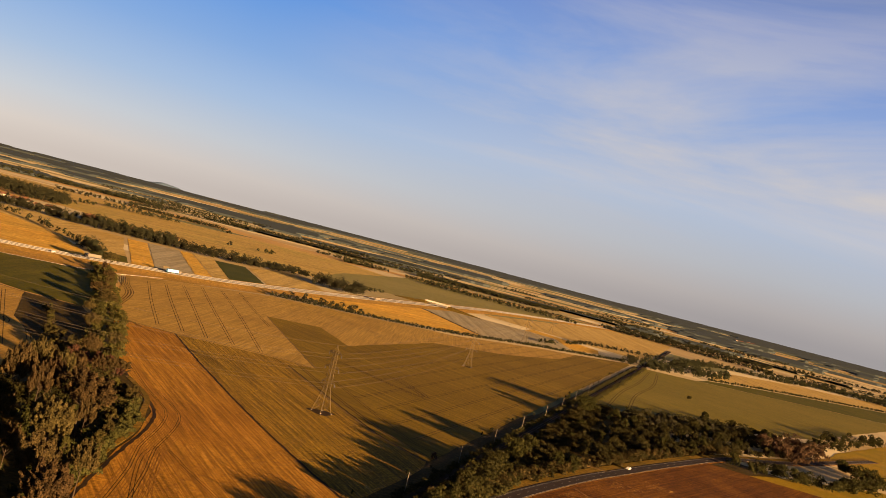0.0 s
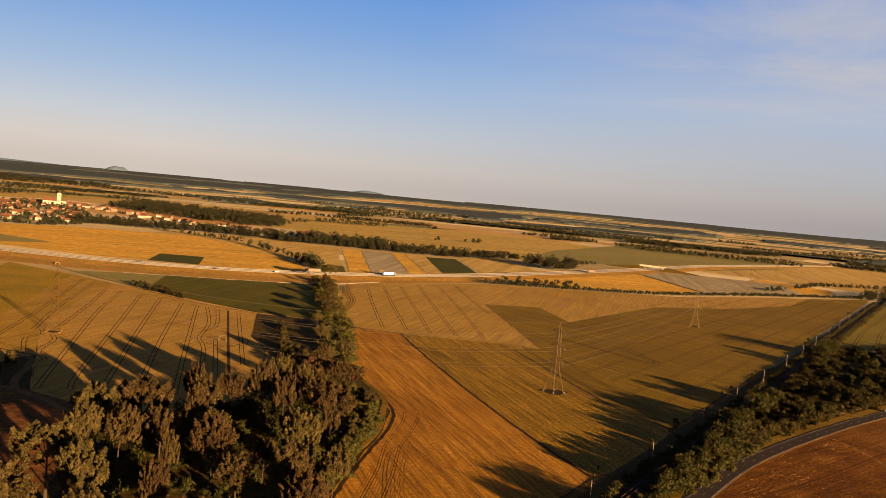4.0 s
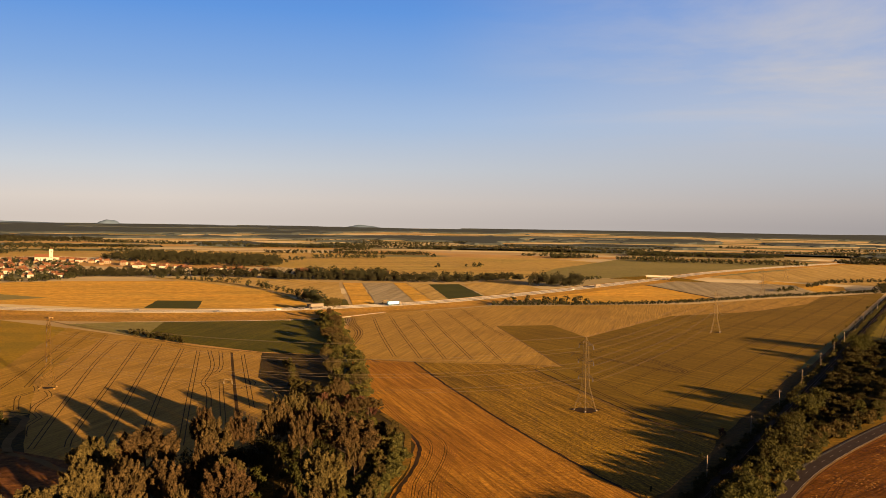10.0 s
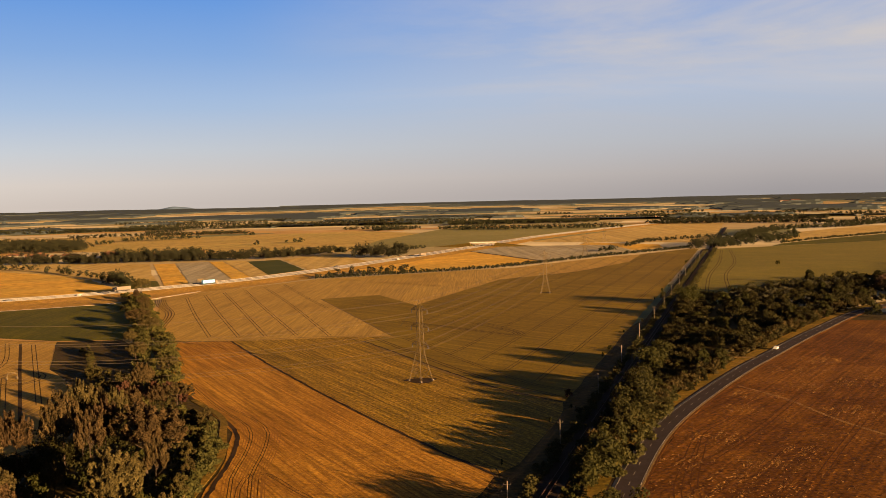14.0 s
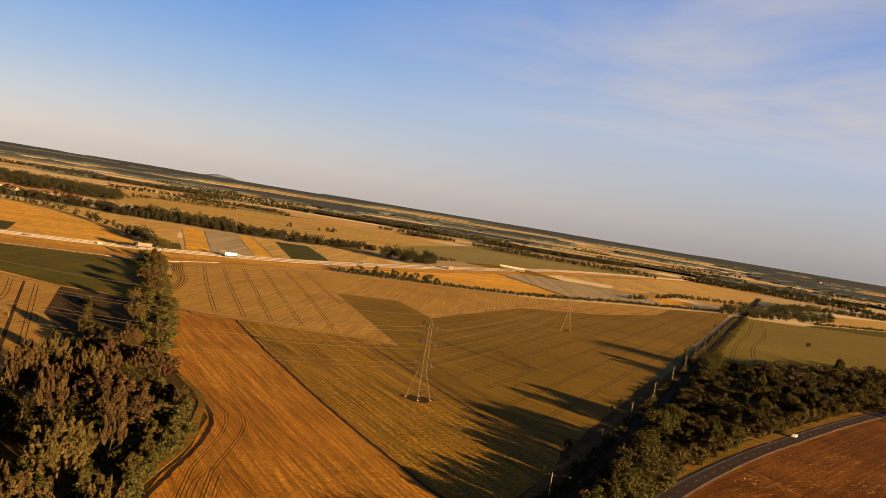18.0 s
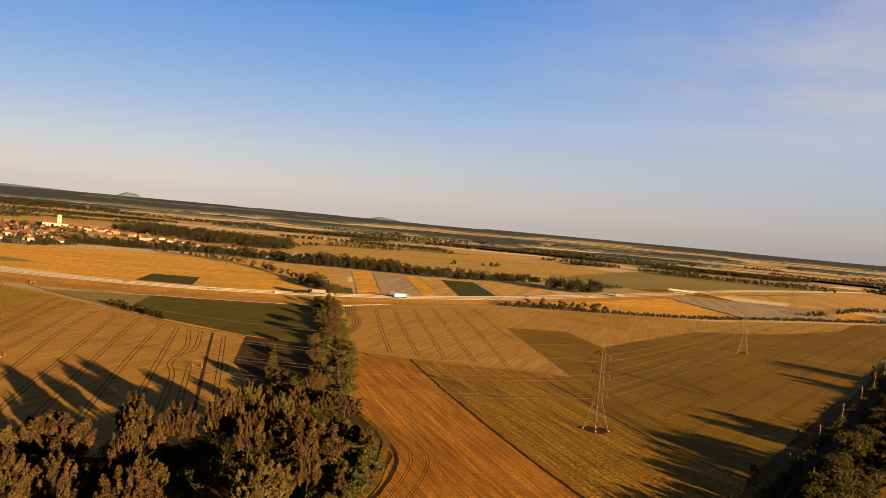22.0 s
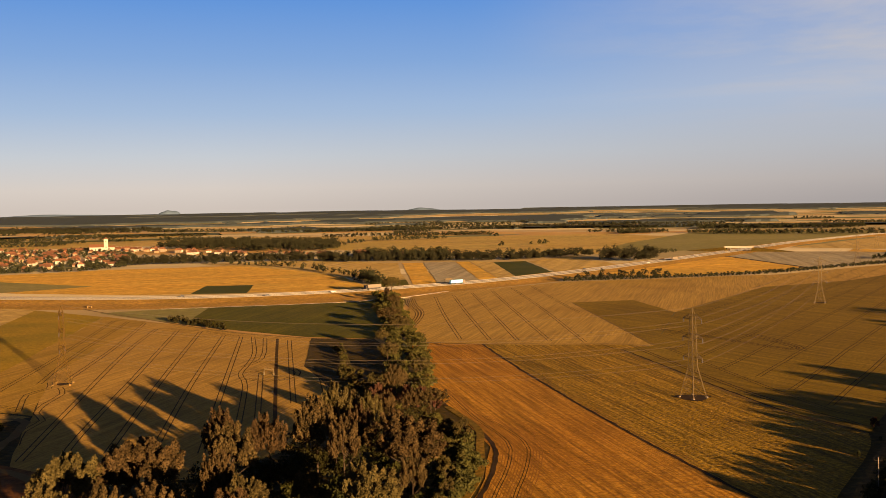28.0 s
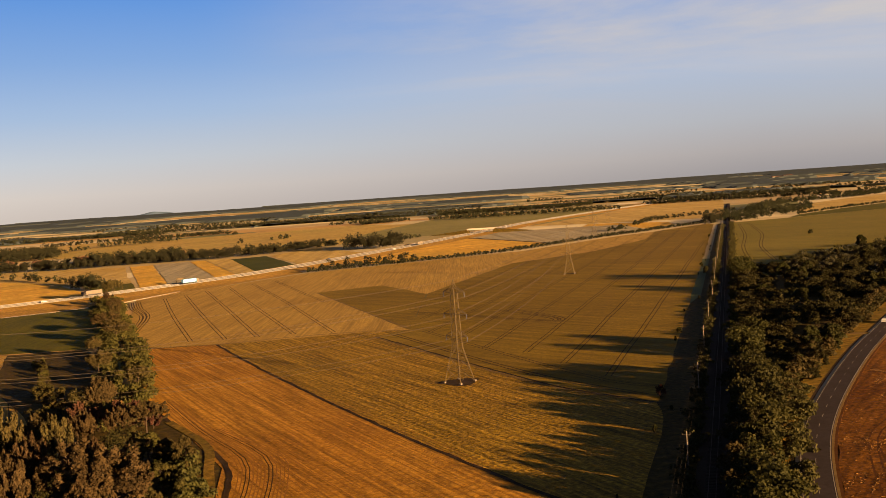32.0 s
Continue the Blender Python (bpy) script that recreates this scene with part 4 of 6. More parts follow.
def tree_kind(kind, seed):
    rng = np.random.default_rng(seed)
    e = new("shrub" if kind == "shrub" else "tree")
    h, r, size, leaves, mat = {
        "poplar": (19.5, 7.2, 0.25, 24000, M_LEAF_POPLAR), "broad": (12.0, 6.4, 0.36, 7400, M_LEAF_DARK), "green": (13.0, 5.0, 0.34, 5600, M_LEAF_GREEN),
        "purple": (9.0, 3.8, 0.38, 2200, M_LEAF_PURPLE), "shrub": (5.0, 2.8, 0.36, 1400, M_LEAF_DARK)}[kind]
    lobes = []
    if kind == "poplar":
        # a broad lobed crown whose surface breaks up into separate upright plumes
        bulges = [(rng.uniform(0, 2 * math.pi), rng.uniform(-0.2, 0.9), rng.uniform(0.75, 1.1)) for k in range(7)]
        for i in range(150):
            a, b, big = bulges[i % 7]
            d = np.array([math.cos(a), math.sin(a), b]) + rng.normal(size=3) * 0.75
            d /= np.linalg.norm(d)
            if d[2] < -0.45:
                d[2] *= -0.5
            k = big * rng.uniform(0.62, 1.0)
            s = h * 0.036 * rng.uniform(0.6, 1.3)
            x, y, z = r * d[0] * k, r * d[1] * k, h * (0.64 + 0.33 * d[2] * k)
            for up, out, wide, tall in ((-0.7, 0.92, 1.15, 0.9), (0.4, 1.0, 0.90, 0.9), (1.25, 1.05, 0.5, 0.7)):
                lobes.append((x * out, y * out, min(z + s * up, h - s * 0.4), s * wide, s * tall))
    elif kind == "purple":
        for i in range(64):
            a, v = rng.uniform(0, 2 * math.pi), rng.uniform(0, 1) ** 0.9
            z = h * (0.14 + 0.76 * v)
            rad = r * math.sqrt(max(0.03, 1 - ((v - 0.38) / 0.68) ** 2)) * rng.uniform(0.3, 1.1)
            s = h * 0.046 * rng.uniform(0.6, 1.4)
            for up, out, wide, tall in ((-1.0, 0.84, 1.05, 1.05), (0.6, 0.95, 0.8, 1.1), (2.0, 1.03, 0.42, 0.9)):
                lobes.append((rad * out * math.cos(a), rad * out * math.sin(a), min(z + s * up, h - s * 0.5), s * wide, s * tall))
    else:
        for i in range(58 if kind == "broad" else 36):
            a, u = rng.uniform(0, 2 * math.pi), rng.uniform(0, 1) ** 0.85
            z = h * (0.10 + 0.82 * u)
            prof = math.sin(math.pi * (0.24 + 0.68 * u)) ** 0.7
            rad = r * 0.80 * prof * math.sqrt(rng.uniform(0.2, 1))
            s = rng.uniform(0.55, 1.25) * r * 0.21
            lobes.append((rad * math.cos(a), rad * math.sin(a), min(z, h - s), s, s * 1.05))
    base = 0.06 * h
    lean = rng.uniform(-0.8, 0.8, 2)
    part("trunk", trunk_mesh(rng, h, base, 0.38 if h > 10 else 0.2, lean, lobes[:24:3]), M_BARK, e)
    quad_object("crown", leaf_cloud(rng, lobes, leaves, size, 0.5 if kind == "poplar" else 0.3), mat, e)
    return e


TREE_TEXT = {
    "poplar": ("tall poplar with a brownish-green plumed crown", "poplars of the grove"),
    "broad": ("broad dark green deciduous tree with a rounded crown", "trees of the railway wood"),
    "green": ("mid-green deciduous tree with an uneven crown", "green trees of the tree rows"),
    "purple": ("small tree with reddish-purple leaves", "purple-leaved trees"),
    "shrub": ("low dark green bushy shrub", "shrubs along the railway"),
}
PROTO, SPARE = {}, {}
for kind, count in (("poplar", 6), ("broad", 5), ("green", 5), ("purple", 2), ("shrub", 3)):
    PROTO[kind] = [tree_kind(kind, 11 * k + len(kind)) for k in range(count)]
    for p in PROTO[kind]:
        tagged(p, TREE_TEXT[kind][0], "tree" if kind != "shrub" else "shrub", TREE_TEXT[kind][1])
    SPARE[kind] = list(PROTO[kind])
TREE_RNG = random.Random(5)


def plant(kind, x, y, s=1.0, sz=None, label=""):
    sz = sz or s
    a = TREE_RNG.uniform(0, 360)
    m = pose(x, y, 0.0, TREE_RNG.uniform(-3, 3), TREE_RNG.uniform(-3, 3), a) @ Matrix.Diagonal((s, s, sz, 1))
    if SPARE[kind]:
        ob = SPARE[kind].pop()
        ob.matrix_basis = m
    else:
        ob = copy_thing(TREE_RNG.choice(PROTO[kind]), m)
    if label:
        ob["label"] = label
    return ob


def rail_cap(x, y):
    """Greatest height of a tree in the railway wood: clumps with low stretches between."""
    run = max(0.0, (x - rail_x(y) - 18) / 0.998)
    s = y + 0.838 * run
    top = 3.4
    for a, z in ((200, 6.0), (300, 7.2), (342, 3.8), (347, 8.2), (371, 4.2), (377, 8.6), (414, 3.6), (440, 8.4), (470, 3.6), (614, 7.8), (636, 3.8), (672, 10.4), (696, 3.2)):
        if s >= a:
            top = z
    return 1.05 * top + 0.15 * run


def fill(kind, poly, n, gap, s0, s1, mix=None, seed=1, capped=False):
    rng = random.Random(seed)
    xs, ys = [p[0] for p in poly], [p[1] for p in poly]
    got, tries = [], 0
    while len(got) < n and tries < n * 60:
        tries += 1
        p = (rng.uniform(min(xs), max(xs)), rng.uniform(min(ys), max(ys)))
        if inside(p, poly) and all((p[0] - q[0]) ** 2 + (p[1] - q[1]) ** 2 > gap * gap for q in got):
            got.append(p)
            k = kind if not mix or rng.random() > mix[1] else mix[0]
            tall = rng.uniform(s0, s1) * 1.04
            if capped:
                tall = min(tall, rail_cap(*p) / (12.0 if k == "broad" else 13.0) * rng.uniform(0.9, 1.04))
            plant(k, p[0], p[1], rng.uniform(s0, s1) * (1.28 if k == "poplar" else 1.0), tall)


# the grove: single crowns with dark gaps between them; x, y, width of the crown, height
# (-70, 332) and (-47, 344) are added to fill gaps in the cast shadow
for x, y, wide, tall in ((-80, 303, 16, 23), (-88, 309, 9, 20), (-64, 305, 6.5, 19), (-64, 322, 10.5, 22), (-58, 337, 8, 22), (-55, 293, 8.5, 17), (-44, 356, 11.5, 23), (-52, 349, 8, 21), (-38, 329, 10.5, 19.5), (-35, 341, 9, 20.5), (-24, 331, 11.5, 19),
                         (-26, 280, 15.5, 19), (-87, 268, 12, 20), (-77, 265, 10.5, 20), (-67, 273, 8, 18), (-74, 224, 12.5, 19.5), (-88, 240, 11, 19), (-49, 260, 8.5, 19.5), (-59, 254, 7, 19), (-35, 265, 7, 19), (-39, 245, 13, 19.5), (-23, 243, 11, 19),
                         # the last four are unseen, added south of the view to shade the grove
                         (-14, 259, 12, 17), (-56, 221, 7.5, 18.5), (-18, 224, 12, 18), (-70, 332, 9, 21), (-47, 344, 11, 22), (-29, 300, 8, 15), (-44, 310, 8, 15), (-52, 275, 8, 16), (-84, 285, 10, 18), (-93, 293, 9, 19), (-35, 404, 9, 13), (-27, 418, 9, 12), (-43, 393, 10, 17), (-36, 378, 9, 17), (-21, 428, 7, 9), (-27, 358, 9, 16), (-20, 312, 8, 15), (-42, 205, 13, 19), (-64, 198, 13, 19), (-90, 205, 12, 19), (-22, 190, 12, 19)):
    plant("poplar", x, y, wide / 11.6, tall / 19.5)
GROVE = [(-14, 398), (-9, 380), (-8, 345), (-14, 300), (-22, 245), (-40, 200), (-95, 200), (-92, 245), (-92, 290), (-80, 322), (-58, 340), (-44, 360), (-38, 388), (-26, 396)]
fill("green", GROVE, 9, 17, 0.42, 0.6, None, 3)
for x, y, s in ((-14, 390, 1.2), (-19, 402, 1.1), (-9, 380, 1.05), (-14, 370, 1.05), (-23, 412, 0.85), (-9, 352, 0.85), (-17, 358, 0.95), (-13, 338, 0.95), (-12, 322, 0.92), (-14, 306, 0.9)):
    plant("green", x, y, s * 1.25, s * 1.2, "rounded grey-brown tree at the corner of the grove")
for x, y, s in ((-41, 450, 1.1), (-36, 447, 0.9), (-31, 453, 1.0), (-25, 446, 1.1), (-20, 441, 0.9)):
    plant("purple", x, y, 0.85 * s)
# the tree row up to the motorway
for i in range(64):
    t = i / 63
    y = 448 + t * 462
    x = -29 - (y - 446) * 0.075 - (y - 446) ** 2 * 0.00009 + random.uniform(-11, 10)
    tall = i % 13 == 0 or t > 0.93
    plant("poplar" if i % 7 == 0 else "green", x, y + random.uniform(-5, 5), random.uniform(0.55, 0.85), random.uniform(0.62, 0.80) if tall else random.uniform(0.42, 0.64))
for i in range(24):
    t = i / 23
    plant("green", -77 + 24 * t + random.uniform(-1.8, 1.8), 600 - 122 * t, random.uniform(0.55, 0.7), random.uniform(0.42, 0.6), "slim young tree in a straight planted row")
# wood between railway and road
WOOD = [(rail_x(455) + 13, 455), (rail_x(600) + 13, 600), (rail_x(728) + 13, 728), (400, 770), (500, 808), (575, 780)] + [(p.x, p.y) for p in offset(ROAD, -9.5) if 450 < p.y < 690][::-3]
ROAD_SIDE = [(p.x, p.y) for p in offset(ROAD, -9.5) if 450 < p.y < 690][::-3]
WOOD_INNER = [(rail_x(455) + 30, 455), (rail_x(728) + 30, 728), (400, 765), (500, 808), (575, 780)] + ROAD_SIDE
WOOD_DEEP = [(rail_x(455) + 46, 455), (rail_x(728) + 46, 728), (410, 760), (500, 808), (575, 780)] + ROAD_SIDE
fill("broad", WOOD, 84, 10.0, 0.72, 1.0, ("green", 0.3), 8, True)
fill("broad", [(rail_x(310) + 12, 310), (rail_x(455) + 12, 455)] + [(p.x, p.y) for p in offset(ROAD, -8.5) if 285 < p.y < 450][::-3], 62, 6.0, 0.62, 0.98, ("green", 0.35), 9, True)
fill("green", [(rail_x(200) + 14, 200), (rail_x(310) + 14, 310), (94, 285), (70, 215)], 16, 6.0, 0.5, 0.7, None, 10, True)
fill("shrub", [(rail_x(300) - 14, 300), (rail_x(300) - 7, 300), (rail_x(1200) - 6, 1200), (rail_x(1200) - 14, 1200)], 26, 9, 0.35, 0.7, None, 13)
fill("shrub", [(rail_x(330) + 10, 330), (rail_x(330) + 14, 330), (rail_x(1250) + 16, 1250), (rail_x(1250) + 10, 1250)], 60, 7, 0.35, 0.7, None, 14)
plant("purple", 122, 406, 0.45, 0.4, "low pinkish flowering bush at the field corner")
for y, s in ((728, 1.3), (735, 1.5), (744, 1.4), (604, 0.8)):
    plant("shrub", rail_x(y) - 7, y, s)
plant("shrub", 541, 990, 1.5, 1.9, "lone ragged bush standing in the wheat")
plant("shrub", 545, 993, 1.0, 1.3, "lone ragged bush standing in the wheat")
fill("shrub", [(-177, 395), (-163, 390), (-162, 418), (-174, 424)], 9, 4, 1.0, 1.5, None, 17)


def thicket(name, pts, height, size, leaves, material, label, category="woodland", seed=1, radius=0.42):
    """Many distant crowns in one mesh."""
    rng = np.random.default_rng(seed)
    parts = []
    for x, y in pts:
        h = height * rng.uniform(0.65, 1.25)
        r = h * radius * rng.uniform(0.8, 1.25)
        g = land_z(x, y)
        lobes = [(x + rng.normal() * r * 0.45, y + rng.normal() * r * 0.45, g + h * u, r * 0.62, h * 0.27) for u in (0.25, 0.42, 0.58, 0.74)]
        parts.append(leaf_cloud(rng, lobes, leaves, size))
    return tagged(quad_object(name, np.concatenate(parts), material), label, category, kind="stuff")


def along(line, gap, spread, seed=1, skip=0.0):
    rng = random.Random(seed)
    out = []
    L = spline(line, gap)
    for p in L:
        if rng.random() < skip:
            continue
        out.append((p.x + rng.uniform(-spread, spread), p.y + rng.uniform(-spread, spread)))
    return out


def scatter(poly, n, seed=1):
    rng = random.Random(seed)
    xs, ys = [p[0] for p in poly], [p[1] for p in poly]
    out = []
    while len(out) < n:
        p = (rng.uniform(min(xs), max(xs)), rng.uniform(min(ys), max(ys)))
        if inside(p, poly):
            out.append(p)
    return out


# hedges and copses in the middle distance
thicket("railway_wood", scatter(WOOD_INNER, 260, 62), 5.0, 0.5, 280, M_LEAF_DARK, "dense dark undergrowth of the railway wood", "woodland", 62, 0.55)
thicket("railway_wood", scatter(WOOD_DEEP, 190, 72), 7.2, 0.42, 420, M_LEAF_DARK, "closed canopy of smaller trees in the railway wood", "woodland", 72, 0.52)
thicket("railway_wood", along([(p.x, p.y) for p in offset(ROAD, -13) if 300 < p.y < 640][::3], 3.0, 3.5, 73), 5.0, 0.40, 360, M_LEAF_GREEN, "bushes at the edge of the wood by the road", "shrubs", 73, 0.5)
thicket("railway_wood", along([(372, 572), (425, 566), (470, 588), (520, 640), (530, 690)], 2.6, 9.0, 63), 9.0, 0.55, 330, M_LEAF_DARK, "dark belt of trees between small meadows", "woodland", 63)
thicket("brown_trees", scatter([(436, 660), (470, 650), (530, 715), (560, 770), (530, 790), (470, 720)], 46, 66), 10.0, 0.55, 420, M_LEAF_BROWN, "reddish-brown trees at the end of the wood", "woodland", 66)
thicket("railway_wood", scatter([(rail_x(430) + 13, 430), (rail_x(728) + 13, 728), (rail_x(728) + 36, 735), (rail_x(430) + 36, 430)], 330, 76), 3.6, 0.40, 230, M_LEAF_DARK, "low dense growth on the railway side of the wood", "shrubs", 76, 0.8)
thicket("railway_wood", scatter([(rail_x(300) + 13, 300), (rail_x(430) + 13, 430), (rail_x(430) + 36, 430), (rail_x(300) + 26, 300)], 120, 77), 3.4, 0.38, 230, M_LEAF_EDGE, "low bushes between railway and road", "shrubs", 77, 0.7)
thicket("silver_shrubs", scatter([(345, 640), (385, 700), (460, 740), (500, 790), (450, 790), (380, 745), (330, 690)], 110, 67), 6.0, 0.5, 260, M_LEAF_SILVER, "silvery grey-green shrubs at the edge of the wood", "shrubs", 67, 0.5)
thicket("field_trees", scatter([(545, 775), (600, 800), (700, 900), (800, 985), (790, 1010), (660, 905)], 60, 68), 8.0, 0.6, 260, M_LEAF_DARK, "uneven belt of trees along the olive wheat", "woodland", 68)
thicket("tree_row_undergrowth", along([(-29, 448), (-36, 540), (-46, 640), (-61, 760), (-80, 905)], 2.4, 9.0, 69), 5.0, 0.45, 260, M_LEAF_GREEN, "low bushes filling the tree row", "shrubs", 69, 0.55)
thicket("young_plantation", scatter([(-58, 466), (-40, 460), (-44, 500), (-66, 520)], 26, 70), 4.5, 0.42, 220, M_LEAF_GREEN, "young trees of a planted block", "trees", 70, 0.4)
for k, (y0, y1, tall) in enumerate(((290, 340, 6.6), (349, 370, 7.6), (379, 413, 8.0), (442, 469, 8.0), (616, 634, 7.6), (674, 694, 9.6))):
    thicket("railway_wood", along([(rail_x(y0) + 17, y0), (rail_x((y0 + y1) / 2) + 17, (y0 + y1) / 2), (rail_x(y1) + 17, y1)], 2.2, 2.6, 80 + k), 1.12 * tall, 0.42, 620, M_LEAF_DARK, "dense clump of dark trees along the railway", "woodland", 80 + k, 0.45)
thicket("rail_scrub", along([(rail_x(160) + 0.2, 160), (rail_x(500) + 0.2, 500), (rail_x(1250) + 0.2, 1250)], 1.8, 1.6, 74), 1.7, 0.34, 70, M_LEAF_EDGE, "rank weeds and low scrub beneath the pole line", "shrubs", 74, 0.9)
thicket("rail_scrub", along([(rail_x(740) + 12, 740), (rail_x(1000) + 12, 1000), (rail_x(1280) + 12, 1280)], 2.6, 1.5, 75), 2.4, 0.4, 70, M_LEAF_EDGE, "low scrub between railway and wheat", "shrubs", 75, 0.8)
thicket("rail_scrub", along([(rail_x(160) + 12.5, 160), (rail_x(300) + 12.5, 300), (rail_x(460) + 12.5, 460), (rail_x(740) + 12.5, 740)], 1.7, 2.0, 64), 2.0, 0.36, 160, M_LEAF_DARK, "dark scrub along the railway", "shrubs", 64)
thicket("railway_wood", scatter([(62, 234), (70, 230), (86, 256), (78, 262)], 34, 86), 8.6, 0.40, 420, M_LEAF_DARK, "dense clump of dark trees beside the railway bend", "woodland", 86, 0.45)
# mid-storey added behind the front rows so the grove casts a solid shadow
thicket("grove_undergrowth", scatter([(-97, 285), (-78, 322), (-60, 346), (-46, 372), (-34, 398), (-22, 402), (-22, 380), (-40, 340), (-62, 318), (-80, 280)], 74, 87), 10.5, 0.34, 420, M_LEAF_DARK, "added smaller trees that close the poplars' shadow", "woodland", 87, 0.36)
# dark leaves here imitate the black shade between the crowns
thicket("grove_undergrowth", scatter(GROVE, 170, 65), 4.0, 0.42, 240, M_LEAF_DARK, "undergrowth beneath the poplars, dark-leaved to blacken shaded gaps", "shrubs", 65, 0.5)
thicket("grove_edge", along([(-16, 402), (-9, 382), (-8, 350), (-12, 308), (-17, 270), (-25, 225)], 2.2, 2.2, 71), 5.0, 0.42, 420, M_LEAF_EDGE, "leafy bushes closing the edge of the grove", "shrubs", 71, 0.45)
thicket("hedge", along([(76, 1036), (150, 1050), (277, 1092), (411, 1196), (600, 1322)], 2.2, 1.6, 2), 4.2, 0.43, 114, M_LEAF_FAR, "long uneven field hedge of dark shrubs", "hedge", 2)
thicket("hedge", along([(92, 1042), (150, 1052), (175, 1062)], 5, 3.0, 3), 9.5, 0.63, 209, M_LEAF_FAR, "taller trees at the end of a field hedge", "hedge", 3)
thicket("hedge", along([(-381, 1436), (-265, 1356), (-191, 1251), (-138, 1146), (-108, 1040)], 8, 4.0, 4, 0.25), 8.0, 0.63, 133, M_LEAF_FAR, "curving hedge of round bushes beside stubble", "hedge", 4)
thicket("hedge", along([(-120, 1110), (-100, 1030)], 4, 5.0, 5), 10.5, 0.66, 209, M_LEAF_FAR, "tall trees at the end of the curved hedge", "hedge", 5)
thicket("copse", scatter([(150, 1350), (205, 1335), (225, 1375), (165, 1400)], 34, 6), 17.0, 0.83, 285, M_LEAF_FAR, "dense dark copse of round trees", "copse", 6)
thicket("hedge", along([(230, 1500), (280, 1555)], 5, 4, 7), 6.0, 0.59, 114, M_LEAF_FAR, "short hedge beside the copse", "hedge", 7)
thicket("brushwood", along([(-205, 741), (-180, 712), (-155, 688)], 2.6, 3.0, 8), 4.5, 0.6, 60, M_LEAF_DARK, "low dark brushwood along a ditch", "shrubs", 8)
thicket("hedge", along([(548, 1410), (640, 1530), (800, 1610)], 5, 3, 9, 0.15), 7.0, 0.63, 114, M_LEAF_FAR, "dark field hedge", "hedge", 9)
thicket("copse", scatter([(470, 1300), (505, 1320), (500, 1350), (465, 1330)], 10, 10), 7.0, 0.63, 133, M_LEAF_FAR, "small round copse in a field", "copse", 10)
thicket("copse", scatter([(612, 1290), (650, 1296), (743, 1362), (871, 1492), (910, 1580), (770, 1500), (680, 1420), (622, 1340)], 120, 11), 10.5, 0.75, 170, M_LEAF_FAR, "dark wood around the end of the railway", "woodland", 11)
thicket("hedge", along([(rail_x(1290) - 16, 1290), (rail_x(1400) - 20, 1400)], 5, 8, 12), 10.0, 0.66, 171, M_LEAF_FAR, "trees beside the railway", "hedge", 12)
thicket("hedge", along([(770, 1500), (867, 1640), (1018, 1802), (1180, 1850), (1326, 1944), (1573, 2040), (1850, 2230)], 3.5, 12, 13), 10.0, 0.66, 209, M_LEAF_FAR, "long dark tree belt", "woodland", 13)
thicket("hedge", along([(762, 1366), (899, 1456), (1100, 1570), (1311, 1685), (1480, 1800)], 4, 2, 14, 0.1), 4.0, 0.53, 114, M_LEAF_FAR, "low field hedge", "hedge", 14)

# ================= village =================
HOUSE_RNG = random.Random(21)


def build_house(w, d, h, wall, roof):
    e = new("house")
    bm = bmesh.new(); box(bm, -w / 2, w / 2, -d / 2, d / 2, -0.5, h)
    part("wall", bm, wall, e)
    bm = bmesh.new()
    ov, rh = 0.5, d * 0.42
    pts = [(-w / 2 - ov, -d / 2 - ov, h - 0.1), (w / 2 + ov, -d / 2 - ov, h - 0.1), (w / 2 + ov, d / 2 + ov, h - 0.1), (-w / 2 - ov, d / 2 + ov, h - 0.1), (-w / 2 - ov * 0.4, 0, h + rh), (w / 2 + ov * 0.4, 0, h + rh)]
    v = [bm.verts.new(p) for p in pts]
    for f in ((0, 1, 5, 4), (2, 3, 4, 5), (1, 2, 5), (3, 0, 4), (3, 2, 1, 0)):
        bm.faces.new([v[i] for i in f])
    part("roof", bm, roof, e)
    bm = bmesh.new(); box(bm, w * 0.2, w * 0.2 + 0.8, 0.4, 1.2, h, h + rh + 0.7)
    part("chimney", bm, M_ROOF_B, e)
    for x in (-w * 0.28, w * 0.12):
        bm = bmesh.new(); box(bm, x - 0.6, x + 0.6, -d / 2 - 0.03, -d / 2 + 0.1, 1.1, 2.5)
        part("window", bm, M_PANE, e)
    return tagged(e, "small village house with a tiled pitched roof", "house", "houses of the village")


HOUSES = [build_house(11, 8, 3.6, M_WALL_A, M_ROOF_A), build_house(13, 8, 4.2, M_WALL_B, M_ROOF_A), build_house(10, 9, 5.5, M_WALL_C, M_ROOF_B), build_house(15, 9, 4.0, M_WALL_B, M_ROOF_B), build_house(9, 7.5, 5.8, M_WALL_A, M_ROOF_A)]
spare_houses = list(HOUSES)
VILLAGE = [(-640, 1290), (-490, 1340), (-500, 1540), (-600, 1820), (-740, 1960), (-1060, 1980), (-960, 1560)]
house_spots = scatter(VILLAGE, 215, 31)
for p in spline([(-690, 1980), (-560, 1850), (-415, 1705), (-244, 1610), (-56, 1550)], 11):
    house_spots.append((p.x + HOUSE_RNG.uniform(-22, 22), p.y + HOUSE_RNG.uniform(-16, 46)))
for x, y in house_spots:
    s = HOUSE_RNG.uniform(0.72, 1.1)
    m = pose(x, y, 0, 0, 0, HOUSE_RNG.choice((0, 90)) + HOUSE_RNG.uniform(-25, 25)) @ Matrix.Diagonal((s, s, s, 1))
    if spare_houses:
        spare_houses.pop().matrix_basis = m
    else:
        copy_thing(HOUSE_RNG.choice(HOUSES), m)


